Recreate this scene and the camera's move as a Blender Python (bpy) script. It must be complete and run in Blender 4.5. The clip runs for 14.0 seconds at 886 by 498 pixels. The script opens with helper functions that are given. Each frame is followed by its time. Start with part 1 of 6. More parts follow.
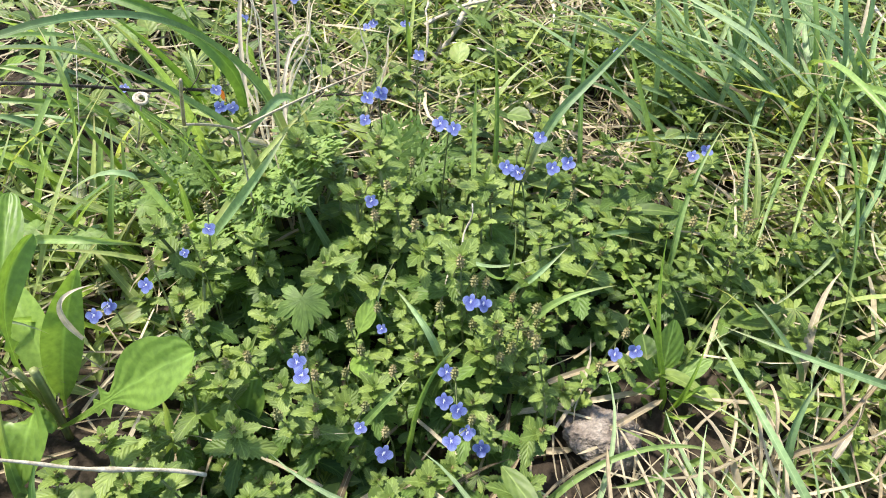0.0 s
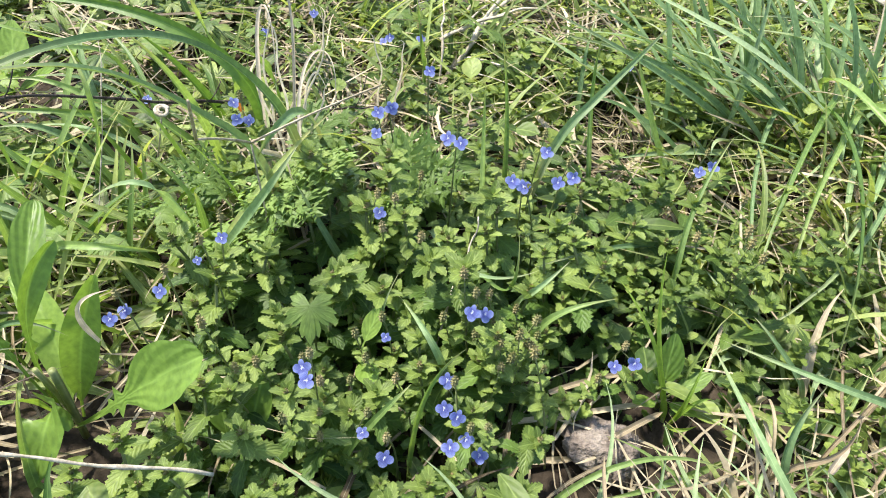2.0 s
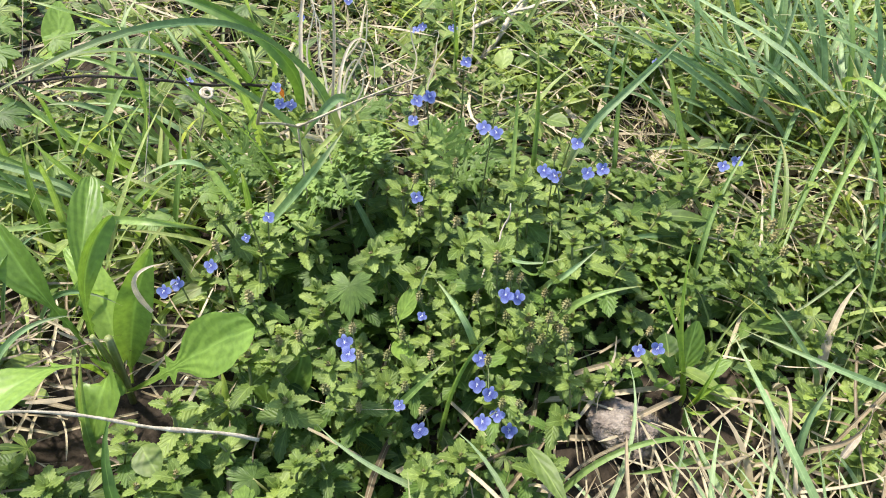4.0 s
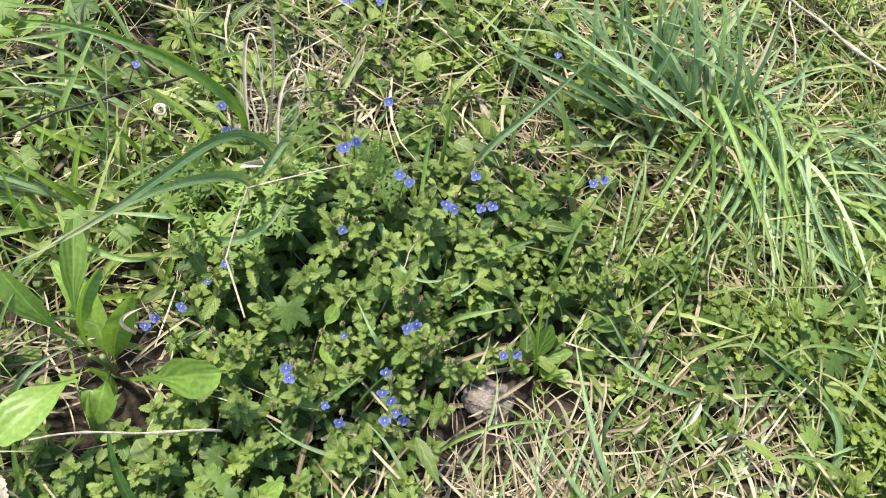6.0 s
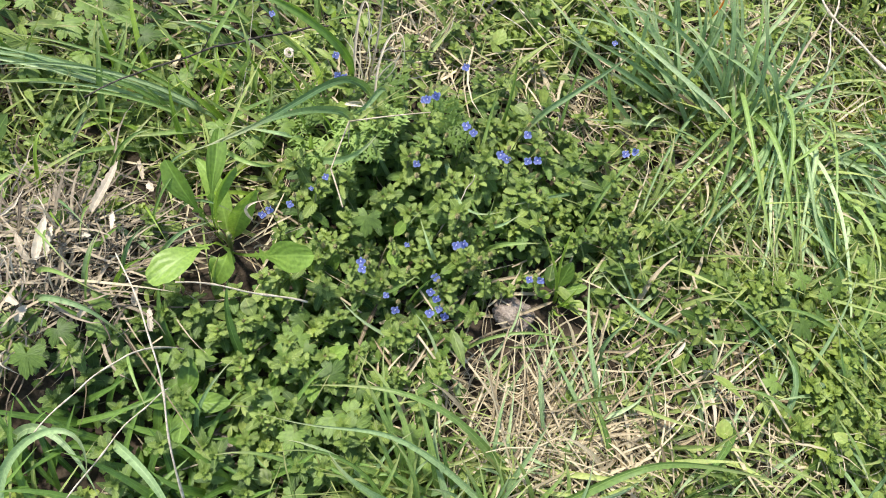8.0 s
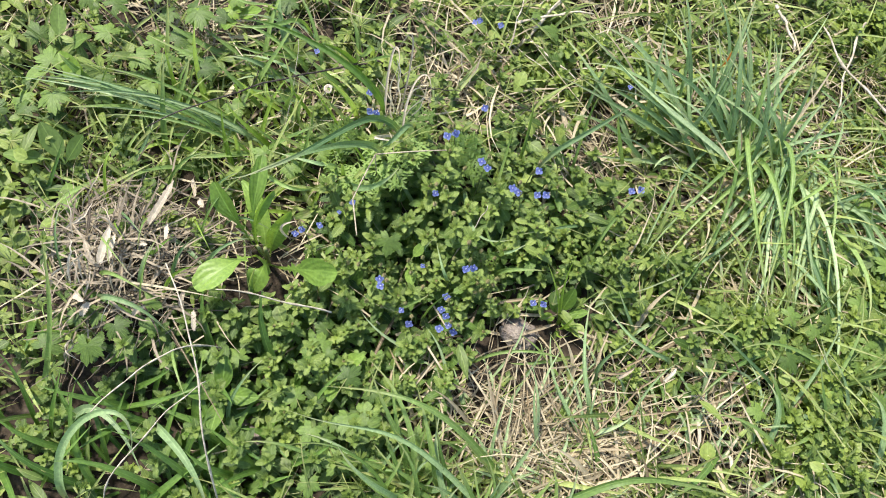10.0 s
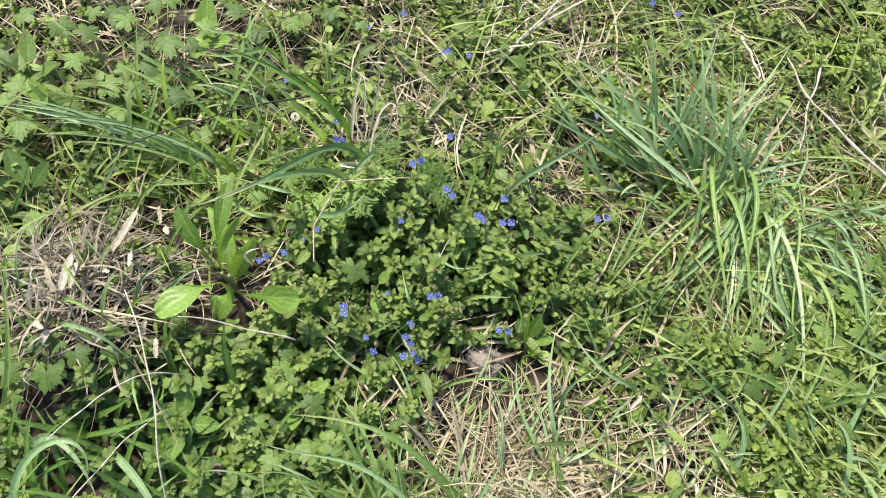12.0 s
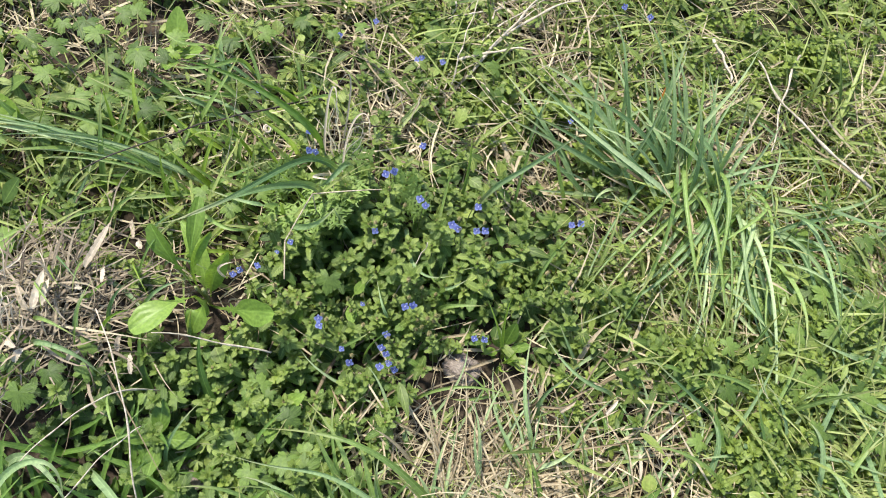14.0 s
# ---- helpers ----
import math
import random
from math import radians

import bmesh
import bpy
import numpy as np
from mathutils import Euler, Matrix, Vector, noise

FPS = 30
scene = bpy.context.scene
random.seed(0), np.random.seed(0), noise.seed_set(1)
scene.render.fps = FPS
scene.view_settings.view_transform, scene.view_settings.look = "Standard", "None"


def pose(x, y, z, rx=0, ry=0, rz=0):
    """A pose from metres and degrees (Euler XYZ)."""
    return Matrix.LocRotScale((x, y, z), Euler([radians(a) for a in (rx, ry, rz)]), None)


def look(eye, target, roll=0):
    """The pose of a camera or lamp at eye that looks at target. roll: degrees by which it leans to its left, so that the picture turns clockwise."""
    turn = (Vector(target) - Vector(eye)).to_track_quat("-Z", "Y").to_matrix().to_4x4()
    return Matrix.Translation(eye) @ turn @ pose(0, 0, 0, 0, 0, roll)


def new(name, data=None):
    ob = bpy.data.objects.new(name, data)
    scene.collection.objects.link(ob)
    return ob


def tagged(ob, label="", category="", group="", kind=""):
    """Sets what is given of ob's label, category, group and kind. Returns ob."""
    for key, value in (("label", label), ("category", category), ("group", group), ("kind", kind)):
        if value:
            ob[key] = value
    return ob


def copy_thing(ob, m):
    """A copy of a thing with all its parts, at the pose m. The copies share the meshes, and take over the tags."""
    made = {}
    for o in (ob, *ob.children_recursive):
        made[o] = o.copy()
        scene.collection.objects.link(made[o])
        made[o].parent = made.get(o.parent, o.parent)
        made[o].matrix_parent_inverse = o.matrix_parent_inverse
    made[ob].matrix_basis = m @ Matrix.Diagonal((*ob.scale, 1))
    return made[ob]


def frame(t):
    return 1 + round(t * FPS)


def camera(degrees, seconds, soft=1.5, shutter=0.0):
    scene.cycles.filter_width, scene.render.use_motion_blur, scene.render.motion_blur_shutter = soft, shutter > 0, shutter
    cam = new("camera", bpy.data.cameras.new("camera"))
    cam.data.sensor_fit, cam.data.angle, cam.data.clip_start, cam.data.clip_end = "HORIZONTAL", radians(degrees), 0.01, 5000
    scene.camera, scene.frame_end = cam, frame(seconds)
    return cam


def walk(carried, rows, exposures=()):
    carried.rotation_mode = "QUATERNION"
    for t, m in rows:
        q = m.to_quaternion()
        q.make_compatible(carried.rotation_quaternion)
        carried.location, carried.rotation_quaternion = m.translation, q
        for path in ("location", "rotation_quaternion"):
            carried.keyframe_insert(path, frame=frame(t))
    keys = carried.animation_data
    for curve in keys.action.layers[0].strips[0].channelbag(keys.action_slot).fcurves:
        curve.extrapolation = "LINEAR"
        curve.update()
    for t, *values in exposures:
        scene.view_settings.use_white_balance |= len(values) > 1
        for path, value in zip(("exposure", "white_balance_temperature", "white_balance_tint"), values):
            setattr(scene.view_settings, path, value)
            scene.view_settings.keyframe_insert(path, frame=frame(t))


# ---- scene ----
cam = camera(59.31, 14.0, soft=1.0)
PATH = [
    (0, (0.0176, 0.0248, 0.4572), (0.0647, 0.7208, -0.2593), 5.55),
    (0.5, (0.0199, 0.0287, 0.4595), (0.0587, 0.7272, -0.2551), 5.18),
    (1, (0.0234, 0.0252, 0.4635), (0.0538, 0.7260, -0.2492), 4.85),
    (1.5, (0.0262, 0.0211, 0.4654), (0.0489, 0.7232, -0.2463), 4.62),
    (2, (0.0292, 0.0169, 0.4695), (0.0454, 0.7198, -0.2416), 4.65),
    (2.5, (0.0320, 0.0091, 0.4737), (0.0398, 0.7137, -0.2359), 4.61),
    (3, (0.0347, -0.0040, 0.4802), (0.0341, 0.6998, -0.2302), 4.62),
    (3.2, (0.0352, -0.0071, 0.4803), (0.0325, 0.6963, -0.2304), 4.65),
    (5.3, (-0.0380, 0.0496, 0.5547), (0.0497, 0.5995, -0.2760), 14.32),
    (5.5, (-0.0337, 0.0641, 0.5993), (0.0742, 0.5725, -0.2551), 17.50),
    (6, (-0.0204, 0.0929, 0.7316), (0.1283, 0.5308, -0.1550), 24.07),
    (6.5, (0.0028, 0.0844, 0.7678), (0.1622, 0.4920, -0.1314), 26.87),
    (7, (0.0115, 0.0608, 0.8237), (0.1564, 0.4579, -0.0826), 27.63),
    (7.5, (-0.0063, 0.0087, 0.8726), (0.1014, 0.3972, -0.0425), 26.38),
    (8, (-0.0185, -0.0140, 0.8939), (0.0545, 0.3695, -0.0268), 24.53),
    (8.2, (-0.0212, -0.0154, 0.9065), (0.0385, 0.3613, -0.0180), 23.71),
    (10.3, (0.0297, -0.0226, 1.0043), (0.0279, 0.3548, 0.0782), 17.18),
    (10.5, (0.0330, -0.0200, 1.0068), (0.0296, 0.3607, 0.0821), 16.83),
    (11, (0.0300, -0.0129, 1.0005), (0.0274, 0.3784, 0.0803), 16.78),
    (11.5, (0.0438, -0.0127, 1.0012), (0.0417, 0.3895, 0.0857), 16.96),
    (12, (0.0513, -0.0150, 1.0024), (0.0548, 0.3949, 0.0903), 17.95),
    (12.5, (0.0456, -0.0226, 1.0083), (0.0554, 0.3898, 0.0974), 18.84),
    (13, (0.0484, -0.0204, 1.0099), (0.0643, 0.3935, 0.0997), 19.37),
    (13.5, (0.0567, -0.0097, 1.0084), (0.0758, 0.4034, 0.0979), 19.44),
    (14, (0.0614, 0.0052, 1.0136), (0.0826, 0.4133, 0.1009), 19.25),
]
walk(cam, [(t, look(eye, target, roll)) for t, eye, target, roll in PATH], exposures=[(0, 1.15), (3.2, 1.08), (6.0, 0.93), (8.0, 0.88), (11.0, 0.88), (14.0, 0.81)])

# ---- light ----
SUN_AZ, SUN_EL = -60.0, 62.0          # degrees: azimuth from +y towards +x, and height
world = bpy.data.worlds.new("sky")
scene.world = world
world.use_nodes = True
wn = world.node_tree
sky = wn.nodes.new("ShaderNodeTexSky")
sky.sky_type = "NISHITA"
sky.sun_disc = False
sky.sun_elevation, sky.sun_rotation = radians(SUN_EL), radians(SUN_AZ)
wn.links.new(sky.outputs["Color"], wn.nodes["Background"].inputs["Color"])
wn.nodes["Background"].inputs["Strength"].default_value = 0.15
sun_data = bpy.data.lights.new("sun", "SUN")
sun_data.energy, sun_data.angle, sun_data.color = 4.0, radians(5.0), (1.0, 0.94, 0.83)
sun = new("sun", sun_data)
a, e = radians(SUN_AZ), radians(SUN_EL)
sun.matrix_world = look((3 * math.sin(a) * math.cos(e), 3 * math.cos(a) * math.cos(e), 3 * math.sin(e)), (0, 0, 0))

# ---- materials ----


def nodes_of(name):
    m = bpy.data.materials.new(name)
    m.use_nodes = True
    t = m.node_tree
    return m, t, t.nodes["Principled BSDF"]


def ramp(t, stops, fac):
    r = t.nodes.new("ShaderNodeValToRGB")
    els = r.color_ramp.elements
    while len(els) < len(stops):
        els.new(0.5)
    for el, (p, c) in zip(els, stops):
        el.position, el.color = p, (*c, 1)
    t.links.new(fac, r.inputs["Fac"])
    return r.outputs["Color"]


def mixed(t, kind, fac, a, b):
    n = t.nodes.new("ShaderNodeMix")
    n.data_type, n.blend_type = "RGBA", kind
    for sock, v in ((n.inputs["Factor"], fac), (n.inputs["A"], a), (n.inputs["B"], b)):
        if hasattr(v, "is_output"):
            t.links.new(v, sock)
        elif isinstance(v, tuple):
            sock.default_value = (*v, 1)
        else:
            sock.default_value = v
    return n.outputs["Result"]


def plant(name, dark, light, per="island", rough=0.5, through_light=0.35, veins=12.0, tip=None, spec=0.4, bump=0.15, spots=0.0, lines=0.0, foot=None):
    """Leaf material: colour by piece, mottled, with a paler midrib and side veins from the leaf's own coordinates."""
    m, t, bsdf = nodes_of(name)
    if per == "island":
        rnd = t.nodes.new("ShaderNodeNewGeometry").outputs["Random Per Island"]
    else:
        rnd = t.nodes.new("ShaderNodeObjectInfo").outputs["Random"]
    if dark[1] > dark[0]:
        dark, light = (tuple(k * v for v in (c[0] * 1.09, c[1], c[2] * 1.02)) for k, c in ((0.8, dark), (1.12, light)))
    mid = tuple((p + q) / 2 for p, q in zip(dark, light))
    col = ramp(t, [(0.0, dark), (0.5, mid), (1.0, light)], rnd)
    pos = t.nodes.new("ShaderNodeNewGeometry").outputs["Position"]
    no = t.nodes.new("ShaderNodeTexNoise")
    no.inputs["Scale"].default_value, no.inputs["Detail"].default_value = 240.0, 3.0
    t.links.new(pos, no.inputs["Vector"])
    mott = ramp(t, [(0.3, (0.72, 0.74, 0.7)), (0.7, (1.22, 1.18, 1.1))], no.outputs["Fac"])
    col = mixed(t, "MULTIPLY", 0.8, col, mott)
    uv = t.nodes.new("ShaderNodeUVMap")
    sep = t.nodes.new("ShaderNodeSeparateXYZ")
    t.links.new(uv.outputs["UV"], sep.inputs["Vector"])
    if tip:
        far = ramp(t, [(0.72, (0, 0, 0)), (0.98, (1, 1, 1))], sep.outputs["Y"])
        col = mixed(t, "MIX", far, col, tip)
    if foot:
        low = ramp(t, [(0.05, (0.8, 0.8, 0.8)), (0.22, (0, 0, 0))], sep.outputs["Y"])
        col = mixed(t, "MIX", low, col, foot)
    if spots:
        sp = t.nodes.new("ShaderNodeTexNoise")
        sp.inputs["Scale"].default_value = 60.0
        t.links.new(pos, sp.inputs["Vector"])
        dry = ramp(t, [(0.62, (0, 0, 0)), (0.72, (spots, spots, spots))], sp.outputs["Fac"])
        col = mixed(t, "MIX", dry, col, (0.34, 0.27, 0.13))
    # veins: v + |u - 0.5| runs along the side veins
    ab = t.nodes.new("ShaderNodeMath")
    ab.operation = "SUBTRACT"
    t.links.new(sep.outputs["X"], ab.inputs[0])
    ab.inputs[1].default_value = 0.5
    ab2 = t.nodes.new("ShaderNodeMath")
    ab2.operation = "ABSOLUTE"
    t.links.new(ab.outputs[0], ab2.inputs[0])
    rib = ramp(t, [(0.0, (1, 1, 1)), (0.06, (0, 0, 0))], ab2.outputs[0])
    ve = t.nodes.new("ShaderNodeMath")
    ve.operation = "SUBTRACT"
    t.links.new(sep.outputs["Y"], ve.inputs[0])
    t.links.new(ab2.outputs[0], ve.inputs[1])
    ve2 = t.nodes.new("ShaderNodeMath")
    ve2.operation = "MULTIPLY"
    wander = t.nodes.new("ShaderNodeTexNoise")
    wander.inputs["Scale"].default_value = 70.0
    t.links.new(pos, wander.inputs["Vector"])
    bent = t.nodes.new("ShaderNodeMath")
    bent.operation = "MULTIPLY_ADD"
    bent.inputs[1].default_value = 0.22
    t.links.new(wander.outputs["Fac"], bent.inputs[0])
    t.links.new(ve.outputs[0], bent.inputs[2])
    t.links.new(bent.outputs[0] if veins < 50 else sep.outputs["X"], ve2.inputs[0])
    ve2.inputs[1].default_value = veins
    sn = t.nodes.new("ShaderNodeMath")
    sn.operation = "SINE"
    t.links.new(ve2.outputs[0], sn.inputs[0])
    col = mixed(t, "MIX", mixed(t, "MULTIPLY", 1.0, rib, (0.3, 0.3, 0.3)), col, tuple(min(1, c * 1.7 + 0.03) for c in light))
    if lines:
        shade = ramp(t, [(0.0, (1 - lines, 1 - lines, 1 - lines)), (0.75, (1, 1, 1)), (0.97, (1 + 1.3 * lines, 1 + 1.3 * lines, 1 + 1.3 * lines))], sn.outputs[0])
        col = mixed(t, "MULTIPLY", 1.0, col, shade)
    bp = t.nodes.new("ShaderNodeBump")
    bp.inputs["Strength"].default_value, bp.inputs["Distance"].default_value = bump, 0.0008 if veins < 50 else 0.00025
    ad = t.nodes.new("ShaderNodeMath")
    ad.operation = "ADD"
    t.links.new(sn.outputs[0], ad.inputs[0])
    t.links.new(no.outputs["Fac"], ad.inputs[1])
    t.links.new(ad.outputs[0], bp.inputs["Height"])
    t.links.new(bp.outputs["Normal"], bsdf.inputs["Normal"])
    t.links.new(col, bsdf.inputs["Base Color"])
    bsdf.inputs["Roughness"].default_value = rough
    bsdf.inputs["Specular IOR Level"].default_value = spec
    tr = t.nodes.new("ShaderNodeBsdfTranslucent")
    warm = mixed(t, "MULTIPLY", 1.0, col, (1.3, 1.25, 0.6) if dark[1] > dark[0] else (1.0, 0.97, 0.9))
    t.links.new(warm, tr.inputs["Color"])
    mx = t.nodes.new("ShaderNodeMixShader")
    mx.inputs["Fac"].default_value = through_light
    t.links.new(bsdf.outputs[0], mx.inputs[1])
    t.links.new(tr.outputs[0], mx.inputs[2])
    t.links.new(mx.outputs[0], t.nodes["Material Output"].inputs["Surface"])
    return m


def earthy(name, stops, scale, rough=0.95, bump=0.6, dist=0.003, turf=False):
    m, t, bsdf = nodes_of(name)
    pos = t.nodes.new("ShaderNodeNewGeometry").outputs["Position"]
    n1 = t.nodes.new("ShaderNodeTexNoise")
    n1.inputs["Scale"].default_value, n1.inputs["Detail"].default_value = scale, 8.0
    n2 = t.nodes.new("ShaderNodeTexNoise")
    n2.inputs["Scale"].default_value, n2.inputs["Detail"].default_value = scale * 6, 4.0
    for n in (n1, n2):
        t.links.new(pos, n.inputs["Vector"])
    col = ramp(t, stops, n1.outputs["Fac"])
    col = mixed(t, "MULTIPLY", 0.8, col, ramp(t, [(0.3, (0.55, 0.55, 0.55)), (0.7, (1.25, 1.22, 1.18))], n2.outputs["Fac"]))
    if turf:
        n3 = t.nodes.new("ShaderNodeTexNoise")
        n3.inputs["Scale"].default_value, n3.inputs["Detail"].default_value = 9.0, 12.0
        t.links.new(pos, n3.inputs["Vector"])
        far = t.nodes.new("ShaderNodeVectorMath")
        far.operation = "LENGTH"
        t.links.new(pos, far.inputs[0])
        span = t.nodes.new("ShaderNodeMapRange")
        span.inputs["From Min"].default_value, span.inputs["From Max"].default_value = 0.9, 1.8
        t.links.new(far.outputs["Value"], span.inputs["Value"])
        col = mixed(t, "MIX", span.outputs["Result"], col, ramp(t, [(0.3, (0.028, 0.04, 0.013)), (0.5, (0.055, 0.078, 0.022)), (0.7, (0.105, 0.115, 0.045))], n3.outputs["Fac"]))
    t.links.new(col, bsdf.inputs["Base Color"])
    bsdf.inputs["Roughness"].default_value = rough
    bsdf.inputs["Specular IOR Level"].default_value = 0.15
    bp = t.nodes.new("ShaderNodeBump")
    bp.inputs["Strength"].default_value, bp.inputs["Distance"].default_value = bump, dist
    t.links.new(n2.outputs["Fac"], bp.inputs["Height"])
    t.links.new(bp.outputs["Normal"], bsdf.inputs["Normal"])
    return m


M_SOIL = earthy("soil", [(0.3, (0.026, 0.02, 0.015)), (0.55, (0.054, 0.042, 0.031)), (0.75, (0.105, 0.085, 0.066))], 40, turf=True)
M_CLOD = earthy("dried_clod", [(0.3, (0.13, 0.105, 0.086)), (0.5, (0.22, 0.182, 0.155)), (0.7, (0.34, 0.295, 0.255))], 70, bump=1.0)
M_TWIG = earthy("dark_bark", [(0.3, (0.035, 0.028, 0.024)), (0.7, (0.13, 0.11, 0.095))], 160)
M_GREYSTEM = earthy("grey_dead_stem", [(0.3, (0.28, 0.235, 0.165)), (0.7, (0.56, 0.48, 0.36))], 140, rough=0.8, bump=0.3, dist=0.001)
M_WISP = plant("bleached_wisp", (0.46, 0.385, 0.3), (0.72, 0.63, 0.52), per="object", rough=0.75, through_light=0.3, veins=60, spec=0.2)
M_STALK = earthy("dry_stalk", [(0.3, (0.34, 0.29, 0.215)), (0.5, (0.5, 0.44, 0.34)), (0.7, (0.66, 0.6, 0.5))], 120, rough=0.7, bump=0.3, dist=0.001)
M_SPEED = plant("speedwell_leaf", (0.055, 0.12, 0.023), (0.12, 0.21, 0.044), veins=32, bump=0.25, lines=0.06)
M_SPEED_PART = plant("speedwell_leaf_single", (0.062, 0.14, 0.027), (0.135, 0.245, 0.052), per="object", veins=32, bump=0.28, lines=0.07)
M_CROWN = plant("young_leaf_low", (0.085, 0.165, 0.029), (0.185, 0.275, 0.064), veins=32, bump=0.28, lines=0.06)
M_YOUNG = plant("young_leaf", (0.115, 0.205, 0.036), (0.225, 0.325, 0.08), per="object", veins=32, bump=0.28, lines=0.06)
M_STEM = plant("green_stem", (0.12, 0.17, 0.05), (0.2, 0.24, 0.09), per="object", through_light=0.1)
M_BUD = plant("flower_buds", (0.2, 0.23, 0.07), (0.29, 0.26, 0.12), per="object", through_light=0.2)
M_GRASS = plant("grass", (0.08, 0.165, 0.035), (0.37, 0.48, 0.17), rough=0.42, veins=60, tip=(0.4, 0.38, 0.17), spots=0.4, through_light=0.4)
M_BLADE = plant("grass_single", (0.13, 0.26, 0.06), (0.26, 0.4, 0.13), per="object", rough=0.4, veins=60, spec=0.5, tip=(0.34, 0.36, 0.15), through_light=0.4)
M_BLUEGRASS = plant("bluish_grass", (0.105, 0.215, 0.088), (0.265, 0.41, 0.2), per="object", rough=0.45, veins=60, spec=0.3, tip=(0.38, 0.4, 0.22), through_light=0.33, foot=(0.46, 0.42, 0.24))
M_PALEGRASS = plant("pale_grass", (0.225, 0.36, 0.165), (0.35, 0.48, 0.265), per="object", rough=0.45, veins=60, spec=0.3, through_light=0.25, foot=(0.46, 0.42, 0.24))
M_STRAW = plant("straw", (0.13, 0.095, 0.055), (0.64, 0.55, 0.39), rough=0.6, through_light=0.2, veins=60, spec=0.3, spots=0.5)
M_PALE = plant("bleached_leaf", (0.55, 0.48, 0.37), (0.78, 0.71, 0.59), per="object", rough=0.65, through_light=0.45, veins=60, spec=0.3)
M_LIME = plant("lime_grass", (0.2, 0.36, 0.05), (0.3, 0.46, 0.08), per="object", rough=0.4, veins=60, spec=0.5, through_light=0.45)
M_WIDE = plant("wide_grass", (0.075, 0.18, 0.032), (0.15, 0.28, 0.06), per="object", rough=0.4, veins=80, spec=0.5, through_light=0.42)
M_STRAW_PART = plant("straw_single", (0.25, 0.19, 0.115), (0.57, 0.49, 0.35), per="object", rough=0.6, through_light=0.2, veins=60, spec=0.3)
M_SPRIG = plant("low_sprig", (0.075, 0.145, 0.024), (0.24, 0.34, 0.075), veins=20, spots=0.15)
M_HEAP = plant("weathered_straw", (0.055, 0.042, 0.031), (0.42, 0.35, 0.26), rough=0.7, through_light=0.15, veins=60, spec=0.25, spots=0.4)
M_HERB = plant("small_herb", (0.07, 0.14, 0.028), (0.235, 0.33, 0.08), veins=20, spots=0.25)
M_HERB_PART = plant("lobed_leaf", (0.085, 0.165, 0.035), (0.16, 0.265, 0.06), per="object", veins=20)
M_BROAD = plant("broad_leaf", (0.135, 0.265, 0.045), (0.215, 0.36, 0.075), per="object", veins=30, rough=0.42, through_light=0.38, bump=0.22)
M_FEATHER = plant("feathery_leaf", (0.14, 0.25, 0.06), (0.23, 0.36, 0.105), per="object", veins=20)
M_ORANGE = plant("orange_leaf", (0.5, 0.16, 0.03), (0.62, 0.24, 0.05), per="object", veins=20)
M_MOSS = plant("moss", (0.13, 0.16, 0.02), (0.26, 0.28, 0.045), veins=20)


def petal_material():
    m, t, bsdf = nodes_of("blue_petal")
    uv = t.nodes.new("ShaderNodeUVMap")
    sep = t.nodes.new("ShaderNodeSeparateXYZ")
    t.links.new(uv.outputs["UV"], sep.inputs["Vector"])
    col = ramp(t, [(0.0, (0.8, 0.82, 0.92)), (0.09, (0.6, 0.64, 0.88)), (0.17, (0.16, 0.18, 0.54)), (0.6, (0.25, 0.295, 0.7)), (1.0, (0.42, 0.48, 0.84))], sep.outputs["Y"])
    w = t.nodes.new("ShaderNodeMath")
    w.operation = "MULTIPLY"
    w.inputs[1].default_value = 44.0
    t.links.new(sep.outputs["X"], w.inputs[0])
    s = t.nodes.new("ShaderNodeMath")
    s.operation = "SINE"
    t.links.new(w.outputs[0], s.inputs[0])
    vein = ramp(t, [(0.5, (1, 1, 1)), (0.95, (0.34, 0.34, 0.58))], s.outputs[0])
    col = mixed(t, "MULTIPLY", 0.8, col, vein)
    t.links.new(col, bsdf.inputs["Base Color"])
    bsdf.inputs["Roughness"].default_value = 0.6
    tr = t.nodes.new("ShaderNodeBsdfTranslucent")
    t.links.new(col, tr.inputs["Color"])
    mx = t.nodes.new("ShaderNodeMixShader")
    mx.inputs["Fac"].default_value = 0.5
    t.links.new(bsdf.outputs[0], mx.inputs[1])
    t.links.new(tr.outputs[0], mx.inputs[2])
    t.links.new(mx.outputs[0], t.nodes["Material Output"].inputs["Surface"])
    return m


M_PETAL = petal_material()
M_WHITE, _t, _b = nodes_of("white_eye")
_b.inputs["Base Color"].default_value = (0.85, 0.86, 0.8, 1)

# ---- mesh tools ----


def mesh_of(name, verts, quads, uv, mat, smooth=True):
    """A mesh from arrays: verts (n, 3), quads (m, 4), uv (n, 2)."""
    me = bpy.data.meshes.new(name)
    verts, quads = np.asarray(verts, np.float32), np.asarray(quads, np.int32)
    me.vertices.add(len(verts))
    me.vertices.foreach_set("co", verts.ravel())
    me.loops.add(quads.size)
    me.loops.foreach_set("vertex_index", quads.ravel())
    me.polygons.add(len(quads))
    me.polygons.foreach_set("loop_start", np.arange(0, quads.size, 4, dtype=np.int32))
    me.polygons.foreach_set("use_smooth", np.full(len(quads), smooth))
    lay = me.uv_layers.new(name="UVMap")
    lay.data.foreach_set("uv", np.asarray(uv, np.float32)[quads.ravel()].ravel())
    me.materials.append(mat)
    me.update(calc_edges=True)
    return me


